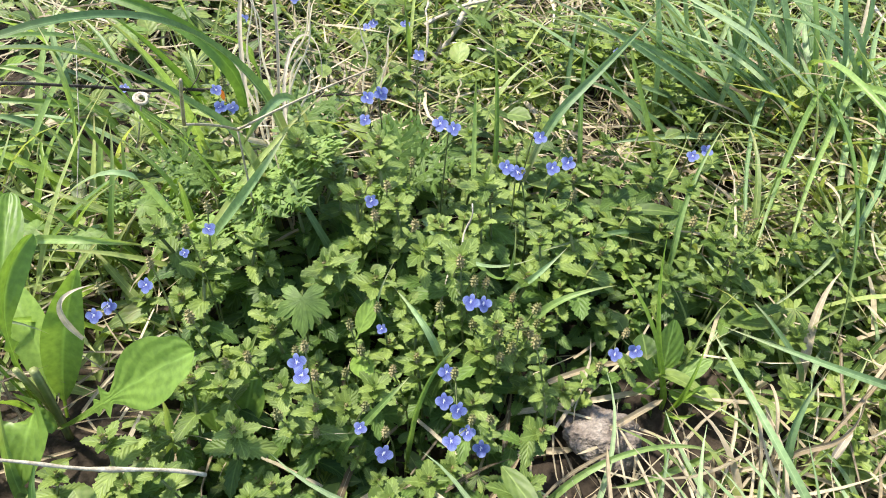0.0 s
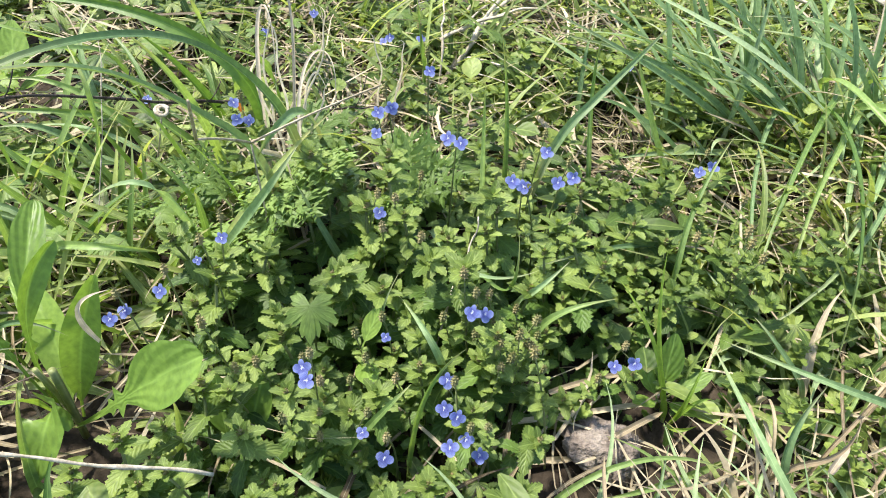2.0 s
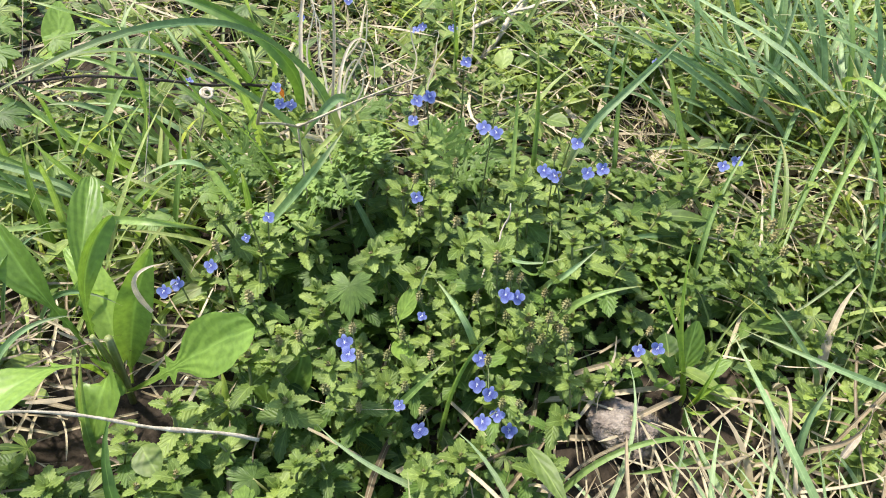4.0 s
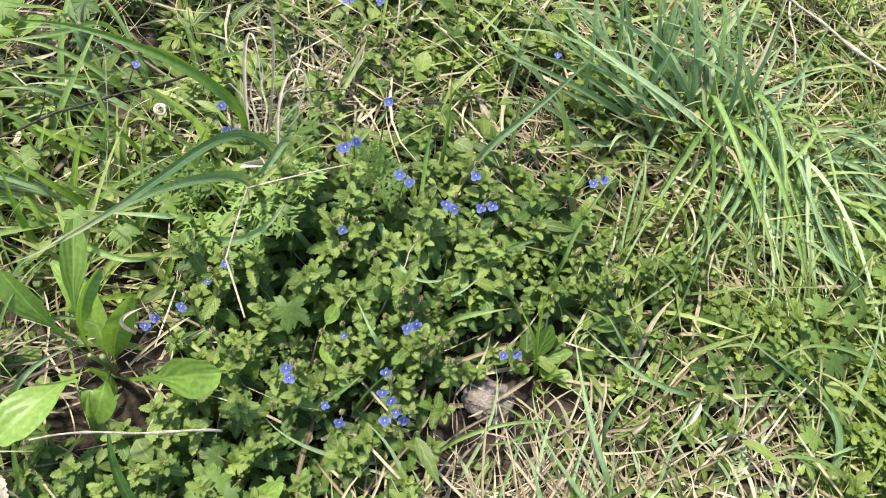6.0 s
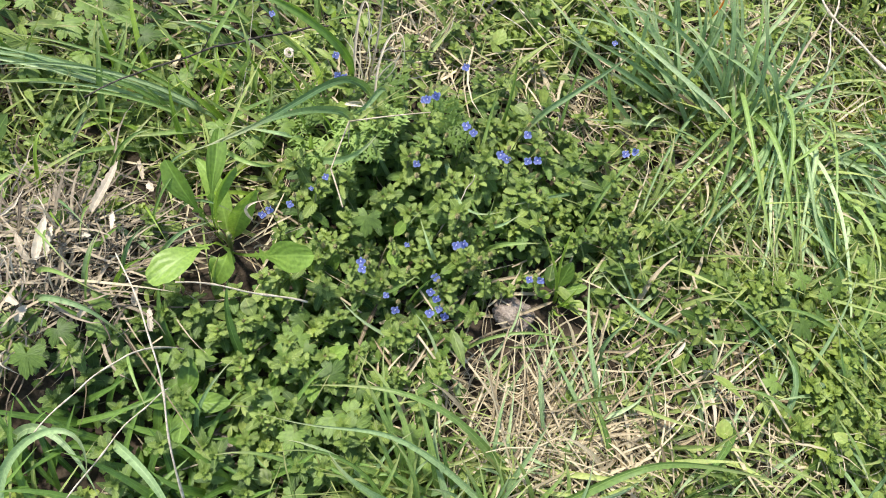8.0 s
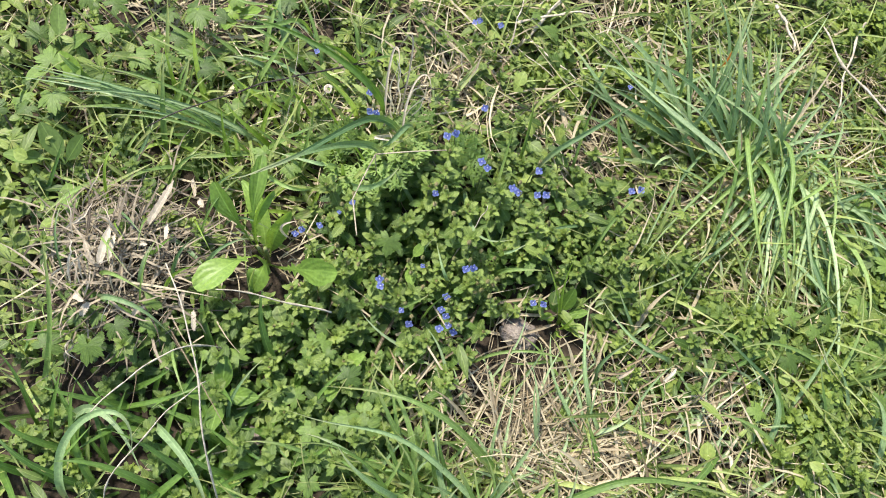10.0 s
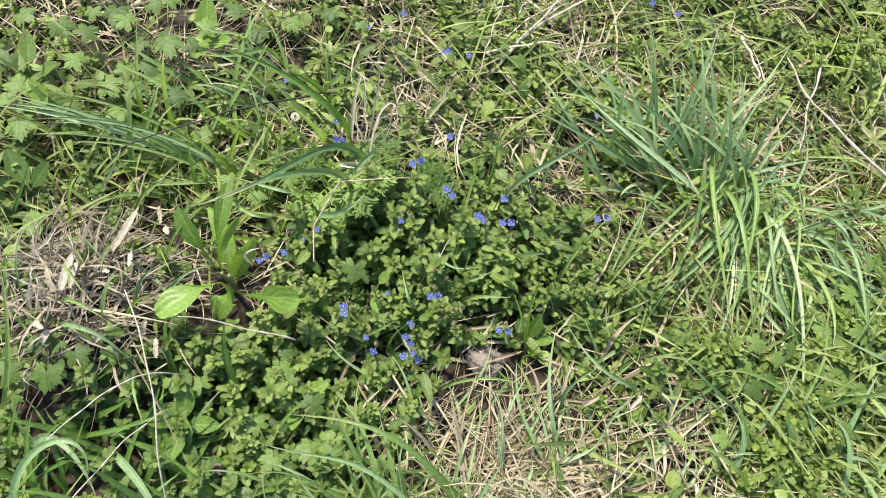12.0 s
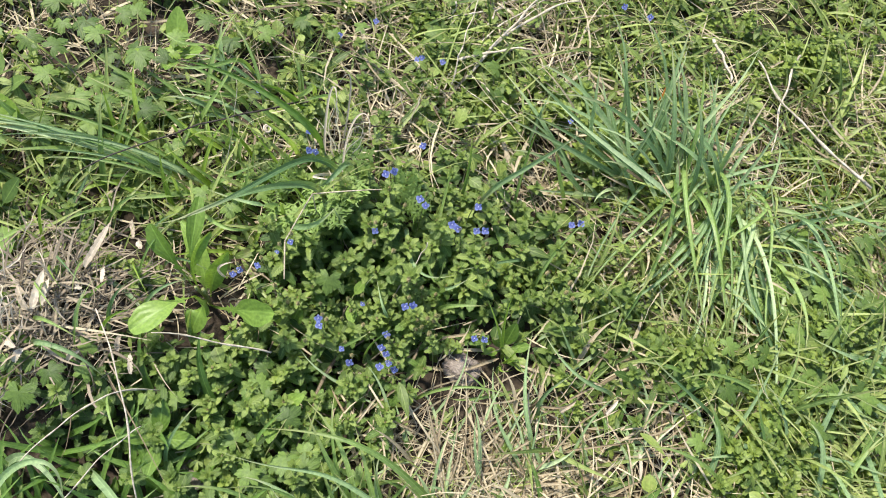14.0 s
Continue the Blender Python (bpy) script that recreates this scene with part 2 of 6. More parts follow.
def grid_quads(rows, cols):
    i = np.arange(rows - 1)[:, None] * cols + np.arange(cols - 1)[None]
    return np.stack([i, i + 1, i + cols + 1, i + cols], -1).reshape(-1, 4)


def grid_uv(rows, cols):
    v, u = np.meshgrid(np.linspace(0, 1, rows), np.linspace(0, 1, cols), indexing="ij")
    return np.stack([u, v], -1).reshape(-1, 2)


def leaf_shape(half, rows=9, cols=5, teeth=0.0, droop=0.15, cup=0.2, stalk=0.0, wave=0.0):
    """A leaf blade of length 1 along +x: half(s) is its half width. Returns verts, quads, uv."""
    s = np.linspace(0, 1, rows)
    c = np.linspace(-1, 1, cols)
    w = np.array([half(v) for v in s])
    x = np.repeat(s[:, None], cols, 1)
    y = w[:, None] * c[None]
    if teeth:
        odd = (np.arange(rows) % 2)[:, None] * (np.abs(c)[None] > 0.99)
        y = y * (1 - teeth * odd)
        x = x + (0.36 / rows) * (1 - odd) * (np.abs(c)[None] > 0.99) * (s[:, None] > 0.05) * (s[:, None] < 0.97)
    z = -droop * x ** 2 + cup * np.abs(y) + wave * np.sin(9 * x + 3 * y) * np.abs(c)[None]
    return np.stack([x, y, z], -1).reshape(-1, 3), grid_quads(rows, cols), grid_uv(rows, cols)


def frame_of(az, el, roll):
    """Turns (n, 3, 3) whose x axis points to azimuth az (radians from +x), raised by el, rolled."""
    az, el, roll = np.broadcast_arrays(np.asarray(az, float), el, roll)
    d = np.stack([np.cos(az) * np.cos(el), np.sin(az) * np.cos(el), np.sin(el)], -1)
    side = np.stack([-np.sin(az), np.cos(az), np.zeros_like(az)], -1)
    up = np.cross(d, side)
    c, s = np.cos(roll)[..., None], np.sin(roll)[..., None]
    side, up = c * side + s * up, c * up - s * side
    return np.stack([d, side, up], -1)


def spread(shape, turns, places, scales):
    """Many copies of a leaf shape joined into arrays."""
    v, q, uv = shape
    scales = np.asarray(scales, float)
    if scales.ndim == 1:
        scales = np.repeat(scales[:, None], 3, 1)
    out = np.einsum("nij,nkj->nki", turns, v[None] * scales[:, None, :]) + np.asarray(places)[:, None]
    n = len(places)
    quads = q[None] + (np.arange(n) * len(v))[:, None, None]
    return out.reshape(-1, 3), quads.reshape(-1, 4), np.tile(uv, (n, 1))


def ribbons(base, az, length, width, lean, bend, seg=6, cols=2, fold=0.25, sway=0.0, roll=0.9):
    """Grass blades: each rises from base, leaning by lean and bending by bend (radians) towards az."""
    base = np.asarray(base, float)
    n = len(base)
    az, length, width, lean, bend = (np.broadcast_to(np.asarray(v, float), n) for v in (az, length, width, lean, bend))
    s = np.linspace(0, 1, seg + 1)
    th = lean[:, None] + bend[:, None] * s[None] ** 1.3
    turn = az[:, None] + sway * (s[None] ** 2) * np.sin(np.arange(n) * 2.3 + 7.3 * az)[:, None]
    step = (length / seg)[:, None]
    dx, dz = np.sin(th) * step, np.cos(th) * step
    px = np.concatenate([np.zeros((n, 1)), np.cumsum((dx * np.cos(turn))[:, :-1], 1)], 1)
    py = np.concatenate([np.zeros((n, 1)), np.cumsum((dx * np.sin(turn))[:, :-1], 1)], 1)
    pz = np.concatenate([np.zeros((n, 1)), np.cumsum(dz[:, :-1], 1)], 1)
    path = base[:, None] + np.stack([px, py, pz], -1)
    prof = np.clip(0.55 + 1.3 * s, 0, 1) * np.clip(1.02 - s ** 2.4, 0.03, 1)
    tw = np.sin(np.arange(n) * 1.7 + 11 * az)[:, None] * roll * s[None]
    side = np.stack([-np.sin(turn) * np.cos(tw), np.cos(turn) * np.cos(tw), np.sin(tw)], -1)
    ahead = np.stack([np.sin(th) * np.cos(turn), np.sin(th) * np.sin(turn), np.cos(th)], -1)
    up = np.cross(ahead, side)
    c = np.linspace(-0.5, 0.5, cols)
    half = (width[:, None] * prof[None])[..., None, None]
    v = path[:, :, None] + side[:, :, None] * half * c[None, None, :, None] + up[:, :, None] * half * fold * (np.abs(c) * 2)[None, None, :, None]
    k = (seg + 1) * cols
    quads = grid_quads(seg + 1, cols)[None] + (np.arange(n) * k)[:, None, None]
    return v.reshape(-1, 3), quads.reshape(-1, 4), np.tile(grid_uv(seg + 1, cols), (n, 1))


def bezier(ctrl, n):
    p = [np.array(c, float) for c in ctrl]
    t = np.linspace(0, 1, n)[:, None]
    if len(p) == 3:
        return (1 - t) ** 2 * p[0] + 2 * t * (1 - t) * p[1] + t ** 2 * p[2]
    return (1 - t) ** 3 * p[0] + 3 * t * (1 - t) ** 2 * p[1] + 3 * t * t * (1 - t) * p[2] + t ** 3 * p[3]


def tube_arrays(path, radii, sides=6):
    p = np.asarray(path, float)
    d = np.gradient(p, axis=0)
    d /= np.linalg.norm(d, axis=1)[:, None]
    ref = np.array([0.31, 0.52, 0.8])
    a = np.cross(d, ref)
    a /= np.linalg.norm(a, axis=1)[:, None]
    b = np.cross(d, a)
    ang = np.linspace(0, 2 * math.pi, sides + 1)
    r = np.broadcast_to(np.asarray(radii, float), len(p))[:, None, None]
    v = p[:, None] + r * (a[:, None] * np.cos(ang)[None, :, None] + b[:, None] * np.sin(ang)[None, :, None])
    near, far = np.repeat(p[None, :1], sides + 1, 1), np.repeat(p[None, -1:], sides + 1, 1)
    v = np.concatenate([near, v, far])
    return v.reshape(-1, 3), grid_quads(len(p) + 2, sides + 1), grid_uv(len(p) + 2, sides + 1)


def joined(*sets):
    vs, qs, us, k = [], [], [], 0
    for v, q, u in sets:
        vs.append(v), qs.append(q + k), us.append(u)
        k += len(v)
    return np.concatenate(vs), np.concatenate(qs), np.concatenate(us)


def part(name, me, parent, m=None, label=""):
    ob = new(name, me)
    ob.parent = parent
    if m is not None:
        ob.matrix_basis = m
    return tagged(ob, label)


def mat4(turn, place, scale=1.0):
    m = Matrix([[*turn[r], place[r]] for r in range(3)] + [[0, 0, 0, 1]])
    return m @ Matrix.Scale(scale, 4)


# ---- ground ----


def bump_at(x, y, cx, cy, sx, sy=None):
    return np.exp(-((x - cx) / sx) ** 2 - ((y - cy) / (sy or sx)) ** 2)


def ground_z(x, y):
    """Height of the soil."""
    x, y = np.asarray(x, float), np.asarray(y, float)
    z = -0.012 + 0.028 * bump_at(x, y, -0.05, 0.47, 0.17) + 0.055 * bump_at(x, y, -0.36, 0.2, 0.12, 0.1)
    z = z + 0.02 * bump_at(x, y, 0.2, 0.12, 0.14, 0.07) + 0.03 * bump_at(x, y, 0.4, 0.63, 0.1) + 0.02 * bump_at(x, y, 0.5, 0.3, 0.15)
    z = z - 0.02 * bump_at(x, y, 0.285, 0.545, 0.035)
    z = z + 0.006 * np.sin(17 * x + 3 * np.sin(9 * y)) * np.sin(15 * y + 2 * x)
    return z


def build_ground():
    near = np.linspace(-0.9, 1.1, 150)
    line = np.concatenate([[-60, -20, -6, -2.5, -1.4], near, [1.6, 2.7, 6, 20, 60]])
    x, y = np.meshgrid(line, line + 0.3)
    fine = np.array([[noise.noise((a * 40, b * 40, 0)) + 0.5 * noise.noise((a * 110, b * 110, 3)) for a, b in zip(r, s)] for r, s in zip(x, y)])
    z = ground_z(x, y) + 0.004 * fine * (np.abs(x) < 1.2)
    v = np.stack([x, y, z], -1).reshape(-1, 3)
    n = len(line)
    ob = new("ground", mesh_of("ground", v, grid_quads(n, n), grid_uv(n, n), M_SOIL))
    tagged(ob, "dark crumbly meadow soil under grass and litter", "ground", kind="structure")


build_ground()

# ---- cover maps ----


def bare_map(x, y):
    """Bare soil: round the clod, along the front of the patch and beside the big tuft."""
    d = bump_at(x, y, 0.165, 0.288, 0.058, 0.042) + bump_at(x, y, 0.15, 0.262, 0.045, 0.025) + bump_at(x, y, 0.11, 0.225, 0.035, 0.02) + 0.9 * bump_at(x, y, 0.215, 0.28, 0.04, 0.028) + 1.1 * bump_at(x, y, 0.328, 0.564, 0.042, 0.026) + 0.9 * bump_at(x, y, -0.205, 0.28, 0.085, 0.06)
    return np.clip(1.3 * d, 0, 0.97)


def speedwell_map(x, y):
    d = bump_at(x, y, 0.02, 0.36, 0.17, 0.15) + bump_at(x, y, -0.1, 0.14, 0.12, 0.12) + 0.6 * bump_at(x, y, -0.22, 0.1, 0.1, 0.1) + 0.6 * bump_at(x, y, 0.17, 0.46, 0.09, 0.08) + 0.5 * bump_at(x, y, 0.3, 0.42, 0.08, 0.06) + 0.35 * bump_at(x, y, 0.42, 0.38, 0.08, 0.05)
    d = d * (1 - bump_at(x, y, 0.17, 0.24, 0.08, 0.06)) * (1 - bump_at(x, y, 0.27, 0.54, 0.05)) - 0.5 * bump_at(x, y, -0.22, 0.3, 0.07)
    return np.clip(1.25 * d - 0.15, 0, 1) * (1 - bare_map(x, y))


def straw_map(x, y):
    d = bump_at(x, y, 0.2, 0.17, 0.17, 0.09) * (1 - 0.9 * bump_at(x, y, 0.095, 0.242, 0.065, 0.04)) + 0.35 * bump_at(x, y, -0.36, 0.2, 0.09, 0.08) + 0.6 * bump_at(x, y, 0.4, 0.3, 0.14, 0.08)
    return np.clip(d + 0.45 * bump_at(x, y, -0.05, 0.66, 0.2, 0.1) + 0.45 * bump_at(x, y, -0.45, 0.62, 0.25, 0.15) + 0.3 * bump_at(x, y, -0.3, 0.38, 0.08) + 0.4 * bump_at(x, y, 0.1, 0.86, 0.16, 0.08) + 0.4 * bump_at(x, y, 0.2, 0.75, 0.12, 0.1) + 0.55 * bump_at(x, y, 0.6, 0.68, 0.2) + 0.7 * bump_at(x, y, 0.42, 0.53, 0.1, 0.06) + 0.1 + 0.2 * (y > 0.55), 0, 1) * (1 - 0.9 * bump_at(x, y, -0.17, 0.06, 0.16, 0.12)) * np.where((x < -0.2) & (y < 0.3), 0.3, np.where(x < -0.2, 0.7, 1.0))


def grass_map(x, y):
    d = 0.35 - 0.25 * bump_at(x, y, -0.36, 0.21, 0.07, 0.07) + 0.8 * bump_at(x, y, 0.12, 0.06, 0.2, 0.08) + 0.9 * bump_at(x, y, 0.64, 0.4, 0.2, 0.3) + 0.25 * bump_at(x, y, -0.3, 0.42, 0.15) - 0.15 * bump_at(x, y, -0.35, 0.6, 0.2) + 0.6 * bump_at(x, y, 0.45, 0.5, 0.12) - 0.5 * bump_at(x, y, -0.22, 0.06, 0.2, 0.14)
    return np.clip(d - 0.75 * speedwell_map(x, y) - 0.25 * bump_at(x, y, 0.18, 0.27, 0.07), 0, 1) * (1 - bare_map(x, y))


def herb_map(x, y):
    d = 0.45 - 0.35 * bump_at(x, y, -0.36, 0.21, 0.07, 0.07) - 0.35 * bump_at(x, y, -0.25, 0.05, 0.22, 0.15) - 0.15 * bump_at(x, y, -0.5, 0.6, 0.22) + 0.5 * bump_at(x, y, -0.05, 0.75, 0.25, 0.15) + 0.5 * bump_at(x, y, 0.6, 0.45, 0.12) + 0.4 * bump_at(x, y, -0.1, 0.08, 0.15) + 0.5 * bump_at(x, y, 0.35, 0.4, 0.08)
    return np.clip(d - 0.2 * bump_at(x, y, -0.2, 0.08, 0.2) - 0.6 * straw_map(x, y) - 0.3 * speedwell_map(x, y), 0, 1) * (1 - bare_map(x, y))


def sown(n, density, rng, box=(-1.05, 1.2, -0.4, 1.6)):
    """n places drawn by a density map."""
    got = []
    while sum(len(g) for g in got) < n:
        x, y = rng.uniform(box[0], box[1], 4 * n), rng.uniform(box[2], box[3], 4 * n)
        rim = np.minimum(np.minimum(x - box[0], box[1] - x), np.minimum(y - box[2], box[3] - y)) / 0.25
        keep = rng.random(4 * n) < density(x, y) * np.clip(rim, 0, 1)
        got.append(np.stack([x[keep], y[keep]], -1))
    p = np.concatenate(got)[:n]
    return np.concatenate([p, ground_z(p[:, 0], p[:, 1])[:, None]], 1)


def stuff(name, arrays, mat, label, category):
    return tagged(new(name, mesh_of(name, *arrays, mat)), label, category, kind="stuff")


# ---- leaf shapes ----
def ovate(v):
    """Half width of a speedwell leaf: broad near its foot, drawn out to the tip."""
    return 0.02 + 0.55 * (v + 0.05) ** 0.42 * max(0.0, 1 - v) ** 0.58


LEAF_FINE = leaf_shape(ovate, 15, 5, teeth=0.27, droop=0.28, cup=0.2, wave=0.02)
LEAF_FINE_B = leaf_shape(lambda v: ovate(v) * 0.88, 15, 5, teeth=0.27, droop=0.45, cup=0.26, wave=-0.025)
LEAF_LOW = leaf_shape(ovate, 13, 3, teeth=0.25, droop=0.28, cup=0.24)
LEAF_ROUND = leaf_shape(lambda v: 0.42 * math.sin(math.pi * v ** 0.9) ** 0.6 if 0 < v < 1 else 0.02, 6, 3, droop=0.2, cup=0.25)
LEAF_LANCE = leaf_shape(lambda v: 0.15 * math.sin(math.pi * (v * 0.96 + 0.02) ** 0.8), 7, 3, droop=0.3, cup=0.3)


def lobed_shape(lobes=5, cuts=3, reach=2.1):
    """A palmate leaf: lobes fan out from the stalk, each with a toothed tip."""
    sets = []
    for k in range(lobes):
        ang = (k / (lobes - 1) - 0.5) * 2 * reach
        size = 1.0 - 0.16 * abs(k - (lobes - 1) / 2)
        for j, (off, ln) in enumerate(((0, 1.0), (0.5, 0.84), (-0.5, 0.84))[:cuts]):
            shp = leaf_shape(lambda v: (0.035 + 0.19 * v) * (1.02 - v ** 5) + 0.008, 6, 3, droop=0.25, cup=0.12)
            t = frame_of(np.array([ang + off * 0.55]), 0.0, 0.0)
            v = spread(shp, t, np.array([[0, 0, 0.003 * j]]), np.array([size * ln]))
            sets.append(v)
    return joined(*sets)


PALM = lobed_shape()
PALM_MID = lobed_shape(5, 2, 2.1)
LEAF_CUT = leaf_shape(lambda v: 0.04 + 0.34 * max(0.0, math.sin(math.pi * min(1, 0.06 + 0.94 * v))) ** 0.7, 8, 3, teeth=0.4, droop=0.25, cup=0.3)


def feather_shape():
    """A twice-cut feathery leaf with uneven segments."""
    rng = random.Random(4)
    sets = [spread(leaf_shape(lambda v: 0.014, 6, 2, droop=0.15), frame_of(np.array([0.0]), 0, 0), np.zeros((1, 3)), np.ones(1))]
    thin = leaf_shape(lambda v: 0.17 * math.sin(math.pi * min(1, v + 0.1)), 4, 2, droop=0.3)
    at, az, sc, el = [], [], [], []
    for i in range(8):
        s = 0.18 + 0.1 * i
        for sg in (-1, 1):
            ln = (0.3 * math.sin(math.pi * (0.15 + 0.8 * s)) + 0.05) * rng.uniform(0.7, 1.2)
            a = sg * (0.95 + rng.uniform(-0.25, 0.25))
            at.append((s, 0, -0.15 * s * s)), az.append(a), sc.append(ln), el.append(rng.uniform(-0.2, 0.5))
            for k in (0.35, 0.6, 0.82, 0.95):
                q = (s + math.cos(a) * ln * k, math.sin(a) * ln * k, -0.15 * s * s + ln * k * math.sin(el[-1]) * 0.5)
                for o in (-0.75, 0.75):
                    at.append(q), az.append(a + o + rng.uniform(-0.3, 0.3)), sc.append(ln * rng.uniform(0.35, 0.6)), el.append(rng.uniform(-0.3, 0.6))
    sets.append(spread(thin, frame_of(np.array(az), np.array(el), 0.2), np.array(at), np.array(sc)))
    return joined(*sets)


FEATHER = feather_shape()

# ---- speedwell shoots ----


def shoot_plan(rng, height, nodes=5, big=0.0155):
    """Leaf pairs up a stem, each pair at right angles to the last: turns, places, sizes."""
    tip = np.array([rng.uniform(-0.25, 0.25) * height, rng.uniform(-0.25, 0.25) * height, height])
    stem = bezier([(0, 0, -0.01), (tip[0] * 0.2, tip[1] * 0.2, height * 0.5), tuple(tip)], 6)
    turns, places, sizes = [], [], []
    start = rng.uniform(0, 6.28)
    for k in range(nodes):
        s = 0.28 + 0.7 * k / (nodes - 1)
        at = np.array([np.interp(s, np.linspace(0, 1, 6), stem[:, i]) for i in range(3)])
        size = big * (0.75 + 0.5 * math.sin(math.pi * (0.15 + 0.75 * s))) * (1.0 if k < nodes - 1 else 0.62) * rng.uniform(0.85, 1.15)
        el = -0.2 + 0.65 * s + (0.35 if k == nodes - 1 else 0) + rng.uniform(-0.25, 0.2)
        for sg in (0, math.pi):
            turns.append(frame_of(np.array([start + sg + k * math.pi / 2 + rng.uniform(-0.2, 0.2)]), el, rng.uniform(-0.3, 0.3))[0])
            places.append(at), sizes.append(size * rng.uniform(0.9, 1.1))
    for k in range(8):
        turns.append(frame_of(np.array([start + 0.6 + k * 1.57 + 0.45 * (k // 4) + rng.uniform(-0.2, 0.2)]), 0.3 + 0.14 * k, rng.uniform(-0.25, 0.25))[0])
        places.append(tip + np.array([0, 0, 0.0009 * k])), sizes.append(big * (0.92 - 0.09 * k))
    return stem, np.array(turns), np.array(places), np.array(sizes)


def bud_spike():
    """A little spike of closed pointed buds, in one piece."""
    v, q, _ = tube_arrays([(0, 0, 0.0013 * k) for k in range(9)], [0.0004, 0.0012, 0.0017, 0.0019, 0.0018, 0.0016, 0.0013, 0.0009, 0.0002], 7)
    bm = bmesh.new()
    vs = [bm.verts.new(p) for p in v]
    for f in q:
        bm.faces.new([vs[k] for k in f])
    bmesh.ops.remove_doubles(bm, verts=bm.verts, dist=1e-5)
    bmesh.ops.poke(bm, faces=[f for k, f in enumerate(bm.faces) if k % 2 == 0], offset=0.0019)
    me = bpy.data.meshes.new("bud_spike")
    bm.to_mesh(me)
    bm.free()
    me.uv_layers.new(name="UVMap")
    me.materials.append(M_BUD)
    return me


LEAF_MESHES = [mesh_of("leaf", *LEAF_FINE, M_SPEED_PART), mesh_of("leaf", *LEAF_FINE_B, M_SPEED_PART)]
BUD_MESH = bud_spike()
YOUNG_MESH = mesh_of("young_leaf", *LEAF_FINE, M_YOUNG)


def speedwell_shoot(rng, height, nodes):
    root = new("speedwell_shoot")
    stem, turns, places, sizes = shoot_plan(rng, height, nodes)
    part("stem", mesh_of("stem", *tube_arrays(stem, 0.0009, 5), M_STEM), root)
    for i in range(2 * nodes):
        if i < 2 * nodes - 4 + 2 * (nodes == 4):
            part("leaf", LEAF_MESHES[i % 2], root, mat4(turns[i], places[i], sizes[i]))
        else:
            part("young_leaf", YOUNG_MESH, root, mat4(turns[i], places[i], sizes[i]), "pale young leaf")
    for i in range(2 * nodes, len(turns)):
        part("young_leaf", YOUNG_MESH, root, mat4(turns[i], places[i], sizes[i]), "pale young leaf")
    if rng.random() < 0.85:
        part("bud_spike", BUD_MESH, root, Matrix.Translation(stem[-1] + [0, 0, 0.001]) @ Matrix.Scale(rng.uniform(0.5, 0.8), 4), "brownish green flower buds")
    return tagged(root, "leafy speedwell shoot with toothed bright green leaves", "herb", "speedwell shoots in the patch")


def canopy(x, y):
    """Height of the speedwell tops over the soil."""
    return 0.055 + 0.02 * bump_at(x, y, -0.02, 0.45, 0.15)


